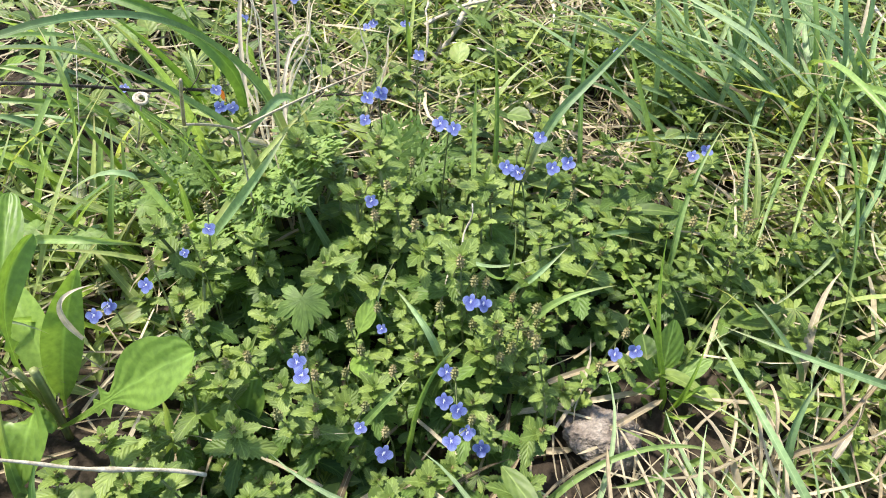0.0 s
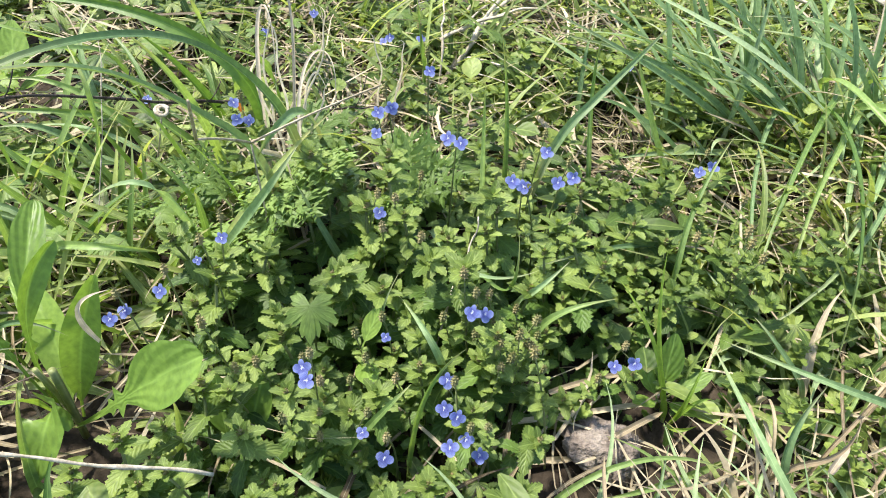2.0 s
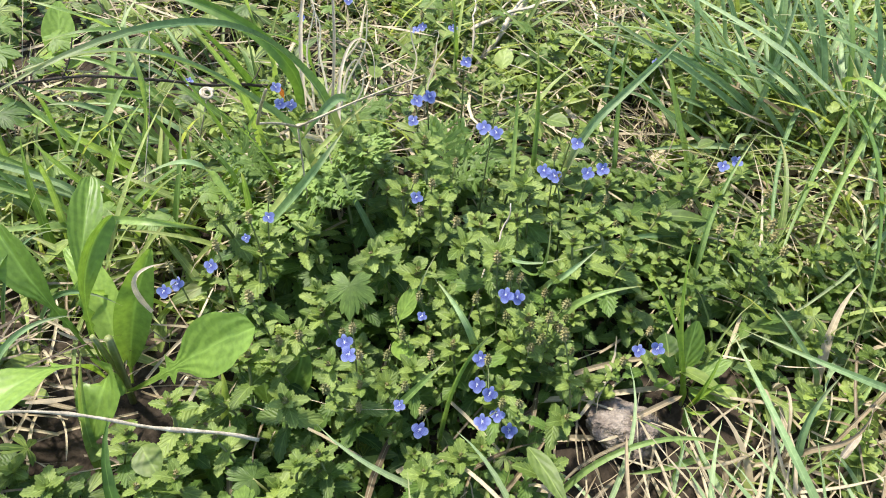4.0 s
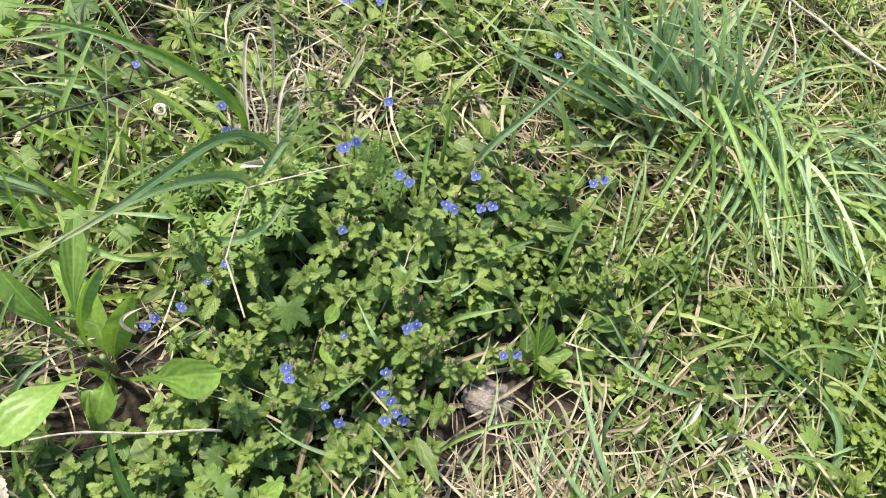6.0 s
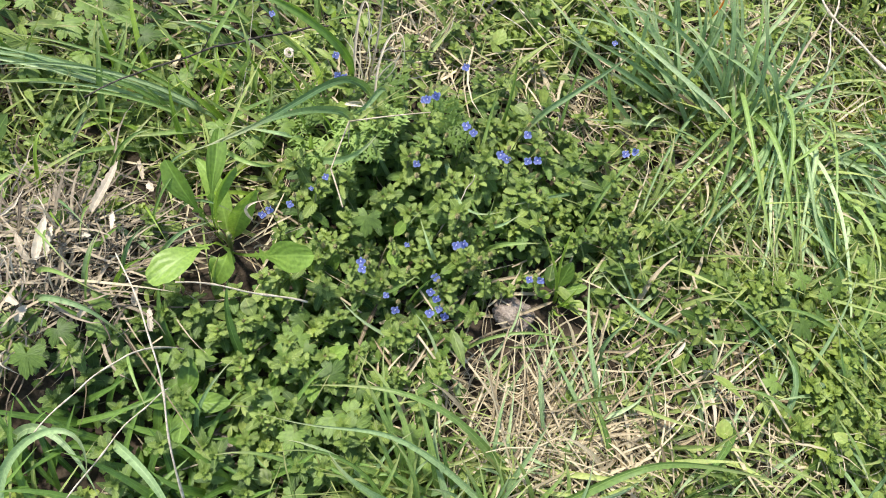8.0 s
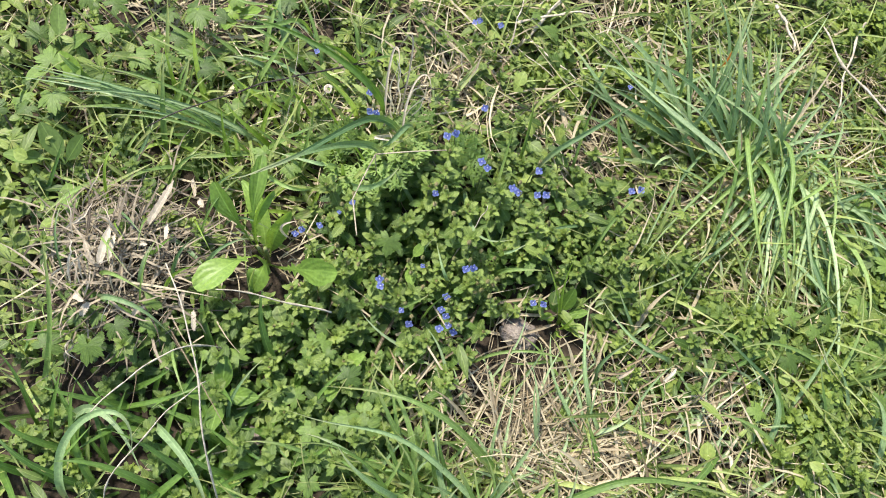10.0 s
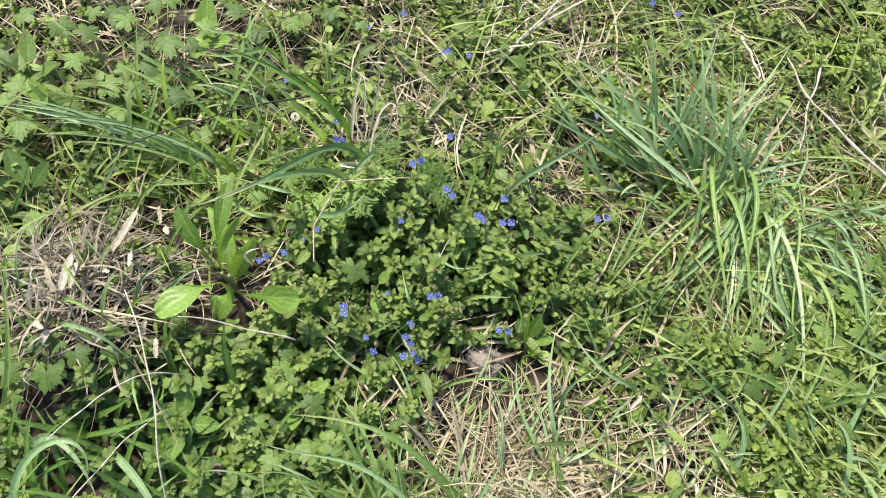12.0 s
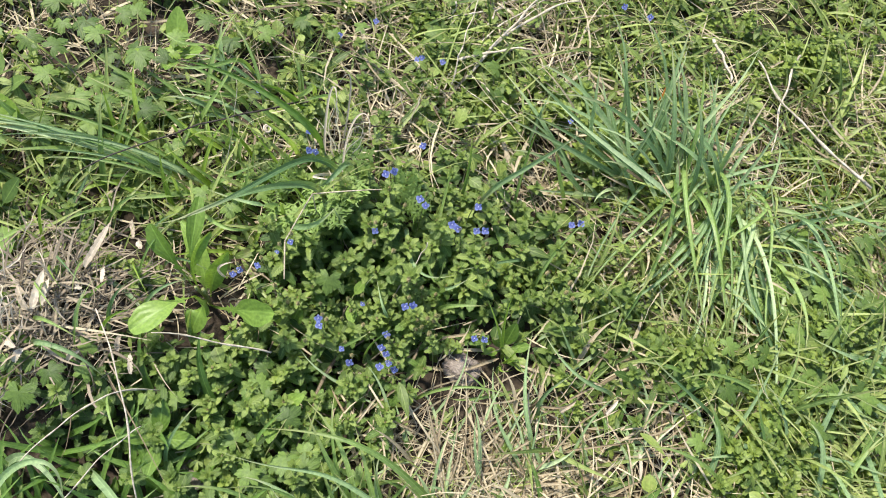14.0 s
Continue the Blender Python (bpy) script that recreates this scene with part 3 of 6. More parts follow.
def grow_speedwell():
    rng = np.random.default_rng(21)
    kinds = [speedwell_shoot(rng, h, n) for h, n in ((0.06, 5), (0.07, 5), (0.052, 4), (0.064, 5), (0.075, 5), (0.048, 4))]
    pts = sown(1300, lambda x, y: speedwell_map(x, y) ** 1.3, rng, (-0.55, 0.65, -0.23, 0.91))
    close, kept = [], []
    for p in pts:
        if all((p[0] - q[0]) ** 2 + (p[1] - q[1]) ** 2 > 0.0182 ** 2 for q in kept):
            kept.append(p)
    kept = [p for p in kept if ((p[0] - 0.178) / 0.052) ** 2 + ((p[1] - 0.288) / 0.032) ** 2 > 1 and ((p[0] - 0.203) / 0.04) ** 2 + ((p[1] - 0.34) / 0.038) ** 2 > 1]
    close = [p for p in kept if abs(p[0] - 0.02) < 0.2 and 0.1 < p[1] < 0.48][:300]
    chosen = {id(p) for p in close}
    for i, p in enumerate(close):
        k = kinds[i % len(kinds)]
        sc = canopy(p[0], p[1]) / 0.062 * rng.uniform(0.7, 1.3)
        m = pose(p[0], p[1], p[2], rng.uniform(-14, 14), rng.uniform(-14, 14), rng.uniform(0, 360)) @ Matrix.Scale(sc, 4)
        if i < len(kinds):
            k.matrix_basis = m
        else:
            ob = copy_thing(k, m)
            ob.matrix_basis = m
    sets, crowns = [], []
    for p in [p for p in kept if id(p) not in chosen]:
        if p[0] < 0.03 and p[1] < 0.2 and rng.random() < (0.65 if p[0] < -0.12 and p[1] < 0.12 else 0.25):
            continue
        _, turns, places, sizes = shoot_plan(rng, 0.055 * rng.uniform(0.6, 1.4), 4, big=0.0175)
        sets.append(spread(LEAF_LOW, turns[:6], places[:6] + p, sizes[:6]))
        crowns.append(spread(LEAF_FINE, turns[6:], places[6:] + p, sizes[6:]))
    more = sown(560, lambda x, y: 0.5 * bump_at(x, y, -0.02, 0.72, 0.2, 0.13) + 0.5 * bump_at(x, y, 0.33, 0.4, 0.1) + (0.2 * (straw_map(x, y) < 0.4) + 0.05) * (1 - 0.9 * bump_at(x, y, -0.22, 0.05, 0.2, 0.15)) * (1 - bare_map(x, y)), rng)
    for p in more:
        if abs(p[0] - 0.185) < 0.055 and abs(p[1] - 0.305) < 0.05:
            continue
        _, turns, places, sizes = shoot_plan(rng, 0.04 * rng.uniform(0.7, 1.3), 4, big=0.015)
        sets.append(spread(LEAF_LOW, turns[:6], places[:6] + p, sizes[:6]))
        crowns.append(spread(LEAF_LOW, turns[6:], places[6:] + p, sizes[6:]))
    n = 1900
    under = sown(n, speedwell_map, rng)
    under[:, 2] += rng.uniform(0.002, 0.02, n)
    sets.append(spread(LEAF_LOW, frame_of(rng.uniform(0, 6.28, n), rng.uniform(-0.7, 0.7, n), rng.uniform(-0.7, 0.7, n)), under, rng.uniform(0.011, 0.019, n)))
    stuff("speedwell_undergrowth", joined(*sets), M_SPEED, "dense low speedwell leaves covering the soil", "herbs")
    stuff("speedwell_crowns", joined(*crowns), M_CROWN, "pale young leaf crowns of low speedwell", "herbs")


grow_speedwell()

# ---- flowers ----
PETAL_W = leaf_shape(lambda v: 0.5 * math.sin(math.pi * (0.06 + 0.9 * v) ** 1.25) ** 0.62, 9, 5, droop=0.1, cup=0.06)
PETAL_N = leaf_shape(lambda v: 0.34 * math.sin(math.pi * (0.06 + 0.9 * v) ** 1.25) ** 0.62, 9, 5, droop=0.1, cup=0.06)
PETAL_MESHES = [mesh_of("petal", *PETAL_W, M_PETAL), mesh_of("petal", *PETAL_N, M_PETAL)]


def eye_mesh():
    sets = [tube_arrays([(0, 0, -0.002), (0, 0, 0.0004), (0, 0, 0.0009)], [0.0004, 0.0009, 0.0003], 8)]
    for sg in (-1, 1):
        sets.append(tube_arrays(bezier([(0, 0, 0), (0.001, sg * 0.0015, 0.0025), (0.0012, sg * 0.0028, 0.0035)], 5), [0.00016, 0.00016, 0.00018, 0.00035, 0.0003], 5))
    return mesh_of("eye", *joined(*sets), M_WHITE)


EYE_MESH = eye_mesh()


def add_flower(parent, place, facing, size, roll):
    """A four-petalled flower under a spike: facing is its outward direction."""
    base = part("flower", mesh_of("flower", *tube_arrays([(0, 0, -0.003), (0, 0, -0.001), (0, 0, 0.0)], [0.0003, 0.0009, 0.0011], 6), M_STEM), parent, label="blue four-petalled flower with a white eye")
    q = Vector(facing).to_track_quat("Z", "Y")
    rnd = random.Random(int(1e5 * abs(place[0])) + int(1e5 * abs(place[1])))
    base.matrix_basis = Matrix.Translation(place) @ q.to_matrix().to_4x4() @ Matrix.Rotation(roll, 4, "Z")
    for k in range(4):
        me = PETAL_MESHES[1 if k == 2 else 0]
        sc = size * (0.56 if k == 0 else 0.48 if k == 2 else 0.53)
        part("petal", me, base, Matrix.Rotation(math.pi / 2 * (k + 1), 4, "Z") @ Matrix.Rotation(-0.14 - 0.16 * rnd.random(), 4, "Y") @ Matrix.Rotation(0.3 * rnd.random() - 0.15, 4, "X") @ Matrix.Scale(sc, 4))
    part("eye", EYE_MESH, base, Matrix.Scale(0.48, 4), "white eye with two stamens")
    return base


def flower_spike(flowers, size=0.0115, foot=None, tall=0.012):
    """A speedwell flower stalk that carries open flowers at the given places and buds at its tip."""
    rng = np.random.default_rng(int(1000 * abs(flowers[0][0]) + 7000 * flowers[0][1]))
    f = np.array(flowers, float)
    mid = f.mean(0)
    fx, fy = foot or (mid[0] + rng.uniform(-0.012, 0.012), mid[1] + 0.01 + rng.uniform(-0.01, 0.012))
    gz = float(ground_z(fx, fy))
    root = new("speedwell_flower_spike")
    root.matrix_basis = Matrix.Translation((fx, fy, gz))
    o = np.array([fx, fy, gz])
    top = mid - o + np.array([rng.uniform(-0.003, 0.003), 0.006, tall])
    path = bezier([(0, 0, -0.008), (0, 0, top[2] * 0.6), tuple(top)], 9)
    part("stalk", mesh_of("stalk", *tube_arrays(path, np.linspace(0.0008, 0.0005, 9), 5), M_STEM), root)
    part("bud_spike", BUD_MESH, root, Matrix.Translation(top - np.array([0, 0, 0.004])) @ Matrix.Scale(0.85, 4), "brownish green flower buds")
    for p in f - o:
        face = Vector((rng.uniform(-0.25, 0.3), -0.62 + rng.uniform(-0.2, 0.2), 0.72)).normalized()
        near = path[np.argmin(np.linalg.norm(path - (p - [0, 0, 0.006]), axis=1))]
        fl = add_flower(root, p, face, 0.84 * size * rng.uniform(0.92, 1.08), math.pi + rng.uniform(-0.5, 0.5))
        back = p - np.array(face) * 0.002
        part("pedicel", mesh_of("pedicel", *tube_arrays(bezier([tuple(near), tuple((near + back) / 2 - [0, 0, 0.001]), tuple(back)], 5), 0.0003, 5), M_STEM), root)
    return tagged(root, "speedwell stalk with small blue flowers and buds", "flower", "blue speedwell flower spikes")




def budding_spike(rng, height):
    """An upright shoot end crowded with small bracts and closed buds."""
    root = new("budding_spike")
    lean = np.array([rng.uniform(-0.2, 0.2) * height, rng.uniform(-0.2, 0.2) * height, height])
    path = bezier([(0, 0, -0.008), (0, 0, height * 0.5), tuple(lean)], 9)
    part("stalk", mesh_of("stalk", *tube_arrays(path, np.linspace(0.0009, 0.0005, 9), 5), M_STEM), root)
    for k in range(12):
        f = 0.55 + 0.45 * k / 11
        at = np.array([np.interp(f, np.linspace(0, 1, 9), path[:, i]) for i in range(3)])
        turn = frame_of(np.array([2.4 * k + rng.uniform(-0.3, 0.3)]), 0.35 + 0.5 * (f - 0.5), rng.uniform(-0.3, 0.3))[0]
        part("bract", YOUNG_MESH, root, mat4(turn, at, 0.0085 * (1.35 - 0.8 * (f - 0.55) / 0.45)), "small pale bract")
    part("bud_spike", BUD_MESH, root, Matrix.Translation(path[-1] - np.array([0, 0, 0.003])) @ Matrix.Scale(1.0, 4), "brownish green flower buds")
    return tagged(root, "upright speedwell spike of bracts and closed brownish buds", "herb", "budding speedwell spikes")


def grow_budding_spikes():
    rng = np.random.default_rng(44)
    kinds = [budding_spike(rng, h) for h in (0.085, 0.095, 0.105)]
    spots = []
    for cx, cy, many in ((0.08, 0.335, 6), (0.06, 0.34, 3), (0.1, 0.32, 4), (-0.065, 0.315, 3), (-0.02, 0.325, 3), (0.055, 0.285, 3), (0.13, 0.3, 2), (0.23, 0.41, 3), (0.26, 0.4, 3), (0.0, 0.275, 2), (-0.06, 0.27, 3), (0.02, 0.43, 4), (0.12, 0.43, 3)):
        spots += [(cx + rng.normal(0, 0.014), cy + rng.normal(0, 0.014)) for _ in range(many)]
    for i, (x, y) in enumerate(spots):
        m = pose(x, y, float(ground_z(x, y)), rng.uniform(-9, 9), rng.uniform(-9, 9), rng.uniform(0, 360)) @ Matrix.Scale(rng.uniform(0.8, 1.1), 4)
        ob = kinds[i] if i < 3 else copy_thing(kinds[i % 3], m)
        ob.matrix_basis = m


grow_budding_spikes()
flower_spike([(0.0445, 0.289, 0.083), (0.0434, 0.2725, 0.078), (0.0512, 0.2655, 0.080)])
flower_spike([(0.0478, 0.2500, 0.0725), (0.0576, 0.2590, 0.067), (0.0666, 0.2560, 0.0555)])
flower_spike([(0.0106, 0.2474, 0.061)])
flower_spike([(-0.0034, 0.2594, 0.0672)], 0.010)
flower_spike([(-0.0357, 0.2708, 0.1), (-0.0395, 0.278, 0.102)])
flower_spike([(0.0571, 0.3218, 0.108), (0.0661, 0.3303, 0.097)], 0.0122)
flower_spike([(0.0052, 0.3175, 0.0844)], 0.008)
flower_spike([(0.1541, 0.3231, 0.0614), (0.1672, 0.3249, 0.0634)], 0.011)
flower_spike([(-0.1539, 0.2992, 0.1085), (-0.1485, 0.3076, 0.1064)], 0.0105)
flower_spike([(-0.1279, 0.3157, 0.1172)], 0.0115)
flower_spike([(-0.0994, 0.3531, 0.1268)], 0.010)
flower_spike([(-0.1109, 0.3378, 0.1217)], 0.007)
flower_spike([(-0.0071, 0.4094, 0.1042)])
flower_spike([(0.0852, 0.4477, 0.1077), (0.0933, 0.4455, 0.1055)], 0.0125)
flower_spike([(0.118, 0.4486, 0.1085), (0.1286, 0.4503, 0.1123)], 0.0115)
flower_spike([(0.112, 0.4826, 0.1087)], 0.012)
flower_spike([(0.0455, 0.4472, 0.1393), (0.0366, 0.4552, 0.1367)], 0.012)
flower_spike([(-0.0142, 0.4718, 0.1427), (-0.0054, 0.4799, 0.1415)], 0.012)
flower_spike([(-0.0168, 0.4905, 0.11)], 0.010)
flower_spike([(0.0197, 0.5261, 0.1445)], 0.012)
flower_spike([(-0.1203, 0.4871, 0.1167), (-0.1120, 0.488, 0.116), (-0.1314, 0.5187, 0.1091)], 0.0115)
flower_spike([(0.2448, 0.5163, 0.073), (0.2563, 0.5207, 0.0757)], 0.0125)
flower_spike([(0.0057, 0.7331, 0.05)], 0.011)
flower_spike([(-0.0322, 0.7236, 0.05), (-0.026, 0.728, 0.052)], 0.011)
flower_spike([(-0.1102, 0.7698, 0.05)], 0.011)
flower_spike([(-0.1541, 0.7254, 0.05)], 0.011)
flower_spike([(0.2595, 0.9425, 0.05)], 0.012)
flower_spike([(0.3042, 0.9372, 0.05)], 0.012)
flower_spike([(0.2134, 0.6895, 0.06)], 0.010)

flower_spike([(0.405, 0.376, 0.055)], 0.009)
flower_spike([(-0.231, 0.59, 0.055)], 0.010)

# ---- grass, straw and herbs that nobody could count ----


def clump(x, y, seed, scale=28.0):
    """An uneven patchiness between about 0.1 and 1."""
    a = np.sin(scale * x + 2.1 * seed + 1.7 * np.sin(scale * 0.6 * y + seed)) + np.sin(scale * 0.83 * y - seed + 1.3 * np.sin(scale * 0.45 * x + 2 * seed)) + np.sin(scale * 1.9 * (x + y) + seed) * 0.6
    return np.clip(0.45 + 0.42 * a, 0.01, 1)


def grow_cover():
    rng = np.random.default_rng(5)
    n = 8600
    g = sown(n, lambda x, y: grass_map(x, y) * clump(x, y, 1), rng)
    arr1 = ribbons(g, rng.uniform(0, 6.28, n), rng.gamma(5, 0.011, n), rng.uniform(0.0014, 0.0036, n), rng.uniform(0.1, 1.0, n), rng.uniform(0.3, 1.6, n), 5, 3, sway=0.5)
    n = 7000
    g = sown(n, lambda x, y: grass_map(x, y) * clump(x, y, 4, 17.0) * np.where((x < -0.28) & (y > 0.5), 0.5, 1.0), rng)
    az = np.where(rng.random(n) < 0.5, rng.uniform(0, 6.28, n), rng.normal(0, 0.5, n) + 3.14 * (rng.random(n) < 0.5))
    arr2 = ribbons(g, az, rng.gamma(7, 0.013, n), rng.uniform(0.0035, 0.0085, n), rng.uniform(0.3, 1.2, n), rng.uniform(0.3, 1.3, n), 7, 3, sway=0.4)
    stuff("meadow_grass", joined(arr1, arr2), M_GRASS, "fresh green meadow grass growing through litter", "grass")
    n = 11500
    p = sown(n, lambda x, y: np.clip(straw_map(x, y) + 0.12 - 0.1 * ((x < -0.2) & (y < 0.3)), 0, 1) * clump(x, y, 2, 22.0) * (1 - 0.8 * speedwell_map(x, y)) * (1 - 0.85 * bare_map(x, y) * (x > 0)), rng)
    p[:, 2] += rng.uniform(0.0, 0.03, n)
    arr = ribbons(p, rng.uniform(0, 6.28, n), rng.gamma(3.5, 0.021, n), rng.gamma(4, 0.00058, n), rng.uniform(1.15, 1.7, n), rng.uniform(-0.3, 0.6, n), 5, 2, sway=0.9)
    stuff("dry_straw", arr, M_STRAW, "pale dry grass straw littering the soil", "straw")
    n = 7000
    p = sown(n, lambda x, y: herb_map(x, y) * clump(x, y, 3, 24.0), rng)
    p[:, 2] += rng.gamma(3, 0.009, n)
    half = n // 3
    az, el, ro = rng.uniform(0, 6.28, n), rng.uniform(-0.3, 0.7, n), rng.uniform(-0.5, 0.5, n)
    t = frame_of(az, el, ro)
    big = 1 + 0.45 * bump_at(p[:, 0], p[:, 1], -0.5, 0.55, 0.25)
    a1 = spread(LEAF_ROUND, t[:half], p[:half], rng.uniform(0.009, 0.024, half))
    a2 = spread(PALM_MID, t[half:2 * half], p[half:2 * half], big[half:2 * half] * rng.uniform(0.012, 0.026, half))
    a3 = spread(LEAF_LANCE, t[2 * half:], p[2 * half:], big[2 * half:] * rng.uniform(0.015, 0.045, n - 2 * half))
    stuff("small_herbs", joined(a1, a2, a3), M_HERB, "small lobed and round green herb leaves", "herbs")
    # little crowns of crowded leaves between the grass
    sets = []
    spots = sown(950, lambda x, y: np.clip(herb_map(x, y) + 0.5 * bump_at(x, y, 0.5, 0.9, 0.3), 0, 1) * clump(x, y, 6, 31.0), rng)
    for p in spots:
        _, turns, places, sizes = shoot_plan(rng, 0.034 * rng.uniform(0.6, 1.5), 4, big=rng.uniform(0.01, 0.0175))
        sets.append(spread(LEAF_CUT, turns, places + p, sizes))
    for cx, cy, many in ((0.65, 0.5, 34), (0.58, 0.45, 16), (0.57, 0.375, 20), (0.55, 0.255, 20), (0.58, 0.31, 14), (0.6, 0.97, 30), (0.29, 0.66, 14), (0.2, 0.74, 16), (0.12, 0.68, 12), (0.43, 0.4, 12)):
        for _ in range(many):
            x, y = cx + rng.normal(0, 0.03), cy + rng.normal(0, 0.025)
            _, turns, places, sizes = shoot_plan(rng, 0.05 * rng.uniform(0.6, 1.3), 5, big=rng.uniform(0.013, 0.02))
            sets.append(spread(LEAF_CUT, turns, places + [x, y, float(ground_z(x, y))], sizes))
    stuff("low_leafy_sprigs", joined(*sets), M_SPRIG, "low yellow-green sprigs of crowded toothed leaves", "herbs")
    # coarse meadow beyond the patch
    n = 42000
    a, r = rng.uniform(0, 6.28, n), 0.75 + rng.gamma(1.5, 1.0, n)
    p = np.stack([0.05 + r * np.cos(a), 0.55 + r * np.sin(a), np.full(n, -0.015)], -1)
    p = p[(p[:, 0] < -0.8) | (p[:, 0] > 0.95) | (p[:, 1] < -0.25) | (p[:, 1] > 1.3)]
    n = len(p)
    arr = ribbons(p, rng.uniform(0, 6.28, n), rng.gamma(6, 0.02, n), rng.uniform(0.005, 0.012, n), rng.uniform(0.2, 1.1, n), rng.uniform(0.4, 1.6, n), 3, 2)
    stuff("outer_meadow_grass", arr, M_GRASS, "green meadow grass round the flower patch", "grass")


grow_cover()

# ---- single grass blades, straws and twigs ----
BLADE_MATS = {"pale": M_PALEGRASS, "wide": M_WIDE, "lime": M_LIME, "green": M_BLADE, "blue": M_BLUEGRASS, "straw": M_STRAW_PART}
BLADE_WORDS = {"pale": "broad pale grey-green grass blade", "wide": "broad dark green grass blade arching over the herbs", "lime": "young upright yellow-green grass blade", "green": "long bright green grass blade arching over the herbs", "blue": "long bluish green grass blade with a pale midrib", "straw": "long withered pale grass blade"}


def rooted(ctrl, n=16):
    """The curve of the control points, led down to the soil at its first end."""
    p = bezier(ctrl, n)
    d = p[1] - p[0]
    d /= np.linalg.norm(d)
    h = max(0.0, p[0][2] - float(ground_z(p[0][0], p[0][1])))
    if h < 0.012:
        return p
    c = p[0] - d * h * 0.35
    g = np.array([c[0] - d[0] * h * 0.15, c[1] - d[1] * h * 0.15, 0])
    g[2] = float(ground_z(g[0], g[1])) - 0.004
    return np.concatenate([bezier([g, c, p[0]], 7)[:-1], p])


def strip_arrays(p, width, fold=0.3, facing=(0, 0, 1), twist=0.0, base=0.5, tip=2.4):
    n = len(p)
    s = np.linspace(0, 1, n)
    d = np.gradient(p, axis=0)
    d /= np.linalg.norm(d, axis=1)[:, None]
    side = np.cross(d, np.array(facing, float))
    side /= np.linalg.norm(side, axis=1)[:, None] + 1e-9
    up = np.cross(side, d)
    tw = (twist * s)[:, None]
    side, up = side * np.cos(tw) + up * np.sin(tw), up * np.cos(tw) - side * np.sin(tw)
    w = width * np.clip(base + 2.5 * s, 0, 1) * np.clip(1.01 - s ** tip, 0.02, 1)
    c = np.linspace(-0.5, 0.5, 5)
    v = p[:, None] + side[:, None] * w[:, None, None] * c[None, :, None] + up[:, None] * w[:, None, None] * fold * (np.abs(c) * 2 - 0.5)[None, :, None]
    return v.reshape(-1, 3), grid_quads(n, 5), grid_uv(n, 5)


COUNT = [0]


def long_blade(ctrl, width, look_of="green"):
    """A single shoot: one long blade out of a short sheath at the soil."""
    COUNT[0] += 1
    facing = (0.25 * math.sin(COUNT[0] * 2.1), -0.45, 1)
    p = rooted(ctrl)
    root = new("grass_shoot")
    root.matrix_basis = Matrix.Translation(p[0])
    q = p - p[0]
    part("blade", mesh_of("blade", *strip_arrays(q, width, 0.3, facing, 0.7 * math.sin(COUNT[0] * 1.3)), BLADE_MATS[look_of]), root)
    part("sheath", mesh_of("sheath", *tube_arrays(q[:3], [width * 0.28, width * 0.24, width * 0.12], 6), M_STEM), root)
    return tagged(root, BLADE_WORDS[look_of], "grass", "long single grass blades")


def dry_stalk(ctrl, radius, lying=False):
    if ctrl[0][2] > ctrl[-1][2]:
        ctrl = ctrl[::-1]
    p = bezier(ctrl, 16) if lying else rooted(ctrl)
    r = 0.85 * radius * np.linspace(1.0, 0.6, len(p)) * (1 + 0.15 * np.sin(np.arange(len(p)) * 2.0)) * np.where(np.arange(len(p)) % 6 == 4, 1.35, 1.0)
    COUNT[0] += 1
    k = np.arange(len(p))
    p = p + np.stack([np.sin(0.9 * k + COUNT[0]), np.cos(0.7 * k + 2 * COUNT[0]), 0.5 * np.sin(1.1 * k)], -1) * radius * 0.9
    ob = new("dry_stalk", mesh_of("dry_stalk", *tube_arrays(p, r, 7), M_STALK))
    return tagged(ob, "thin pale dry grass stalk lying over the herbs", "straw", "single dry stalks")


def flat_straw(ctrl, width, lying=False):
    ctrl = [np.array(c, float) for c in ctrl]
    ob = new("flat_straw", mesh_of("flat_straw", *strip_arrays(bezier(ctrl, 9) if lying else rooted(ctrl, 9), width, 0.35, (0.1, -0.2, 1), base=0.9, tip=14), M_STRAW_PART))
    return tagged(ob, "flat pale brown straw on the litter", "straw", "single flat straws")


def twig(ctrl, radius):
    p = rooted(ctrl, 22)
    wob = np.stack([np.sin(np.arange(len(p)) * 1.9), np.cos(np.arange(len(p)) * 1.3), np.sin(np.arange(len(p)) * 0.8)], -1) * radius * 0.7
    root = new("twig", mesh_of("twig", *tube_arrays(p + wob, radius * np.linspace(1.2, 0.5, len(p)), 7), M_TWIG))
    for k in (9, 15, 20):
        q = p[min(k, len(p) - 2)]
        part("side_twig", mesh_of("side_twig", *tube_arrays(bezier([q, q + [0.006, 0.004, 0.006], q + [0.01, 0.012, 0.006 + 0.001 * k]], 5), radius * 0.35, 5), M_TWIG), root)
    return tagged(root, "thin dark dead twig lying on the grass", "twig")


long_blade([(0.249, 0.228, 0.060), (0.218, 0.267, 0.095), (0.228, 0.359, 0.050)], 0.006, 'blue')
long_blade([(0.333, 0.306, 0.060), (0.278, 0.297, 0.090), (0.242, 0.368, 0.040)], 0.006, 'blue')
long_blade([(0.259, 0.261, 0.030), (0.247, 0.274, 0.070), (0.287, 0.311, 0.070)], 0.008, 'blue')
long_blade([(0.270, 0.267, 0.050), (0.297, 0.267, 0.060), (0.307, 0.300, 0.070)], 0.0042, 'straw')
long_blade([(0.294, 0.345, 0.030), (0.274, 0.356, 0.055), (0.259, 0.375, 0.060)], 0.0045, 'blue')
long_blade([(0.262, 0.283, 0.020), (0.260, 0.306, 0.035), (0.259, 0.317, 0.030)], 0.004, 'straw')
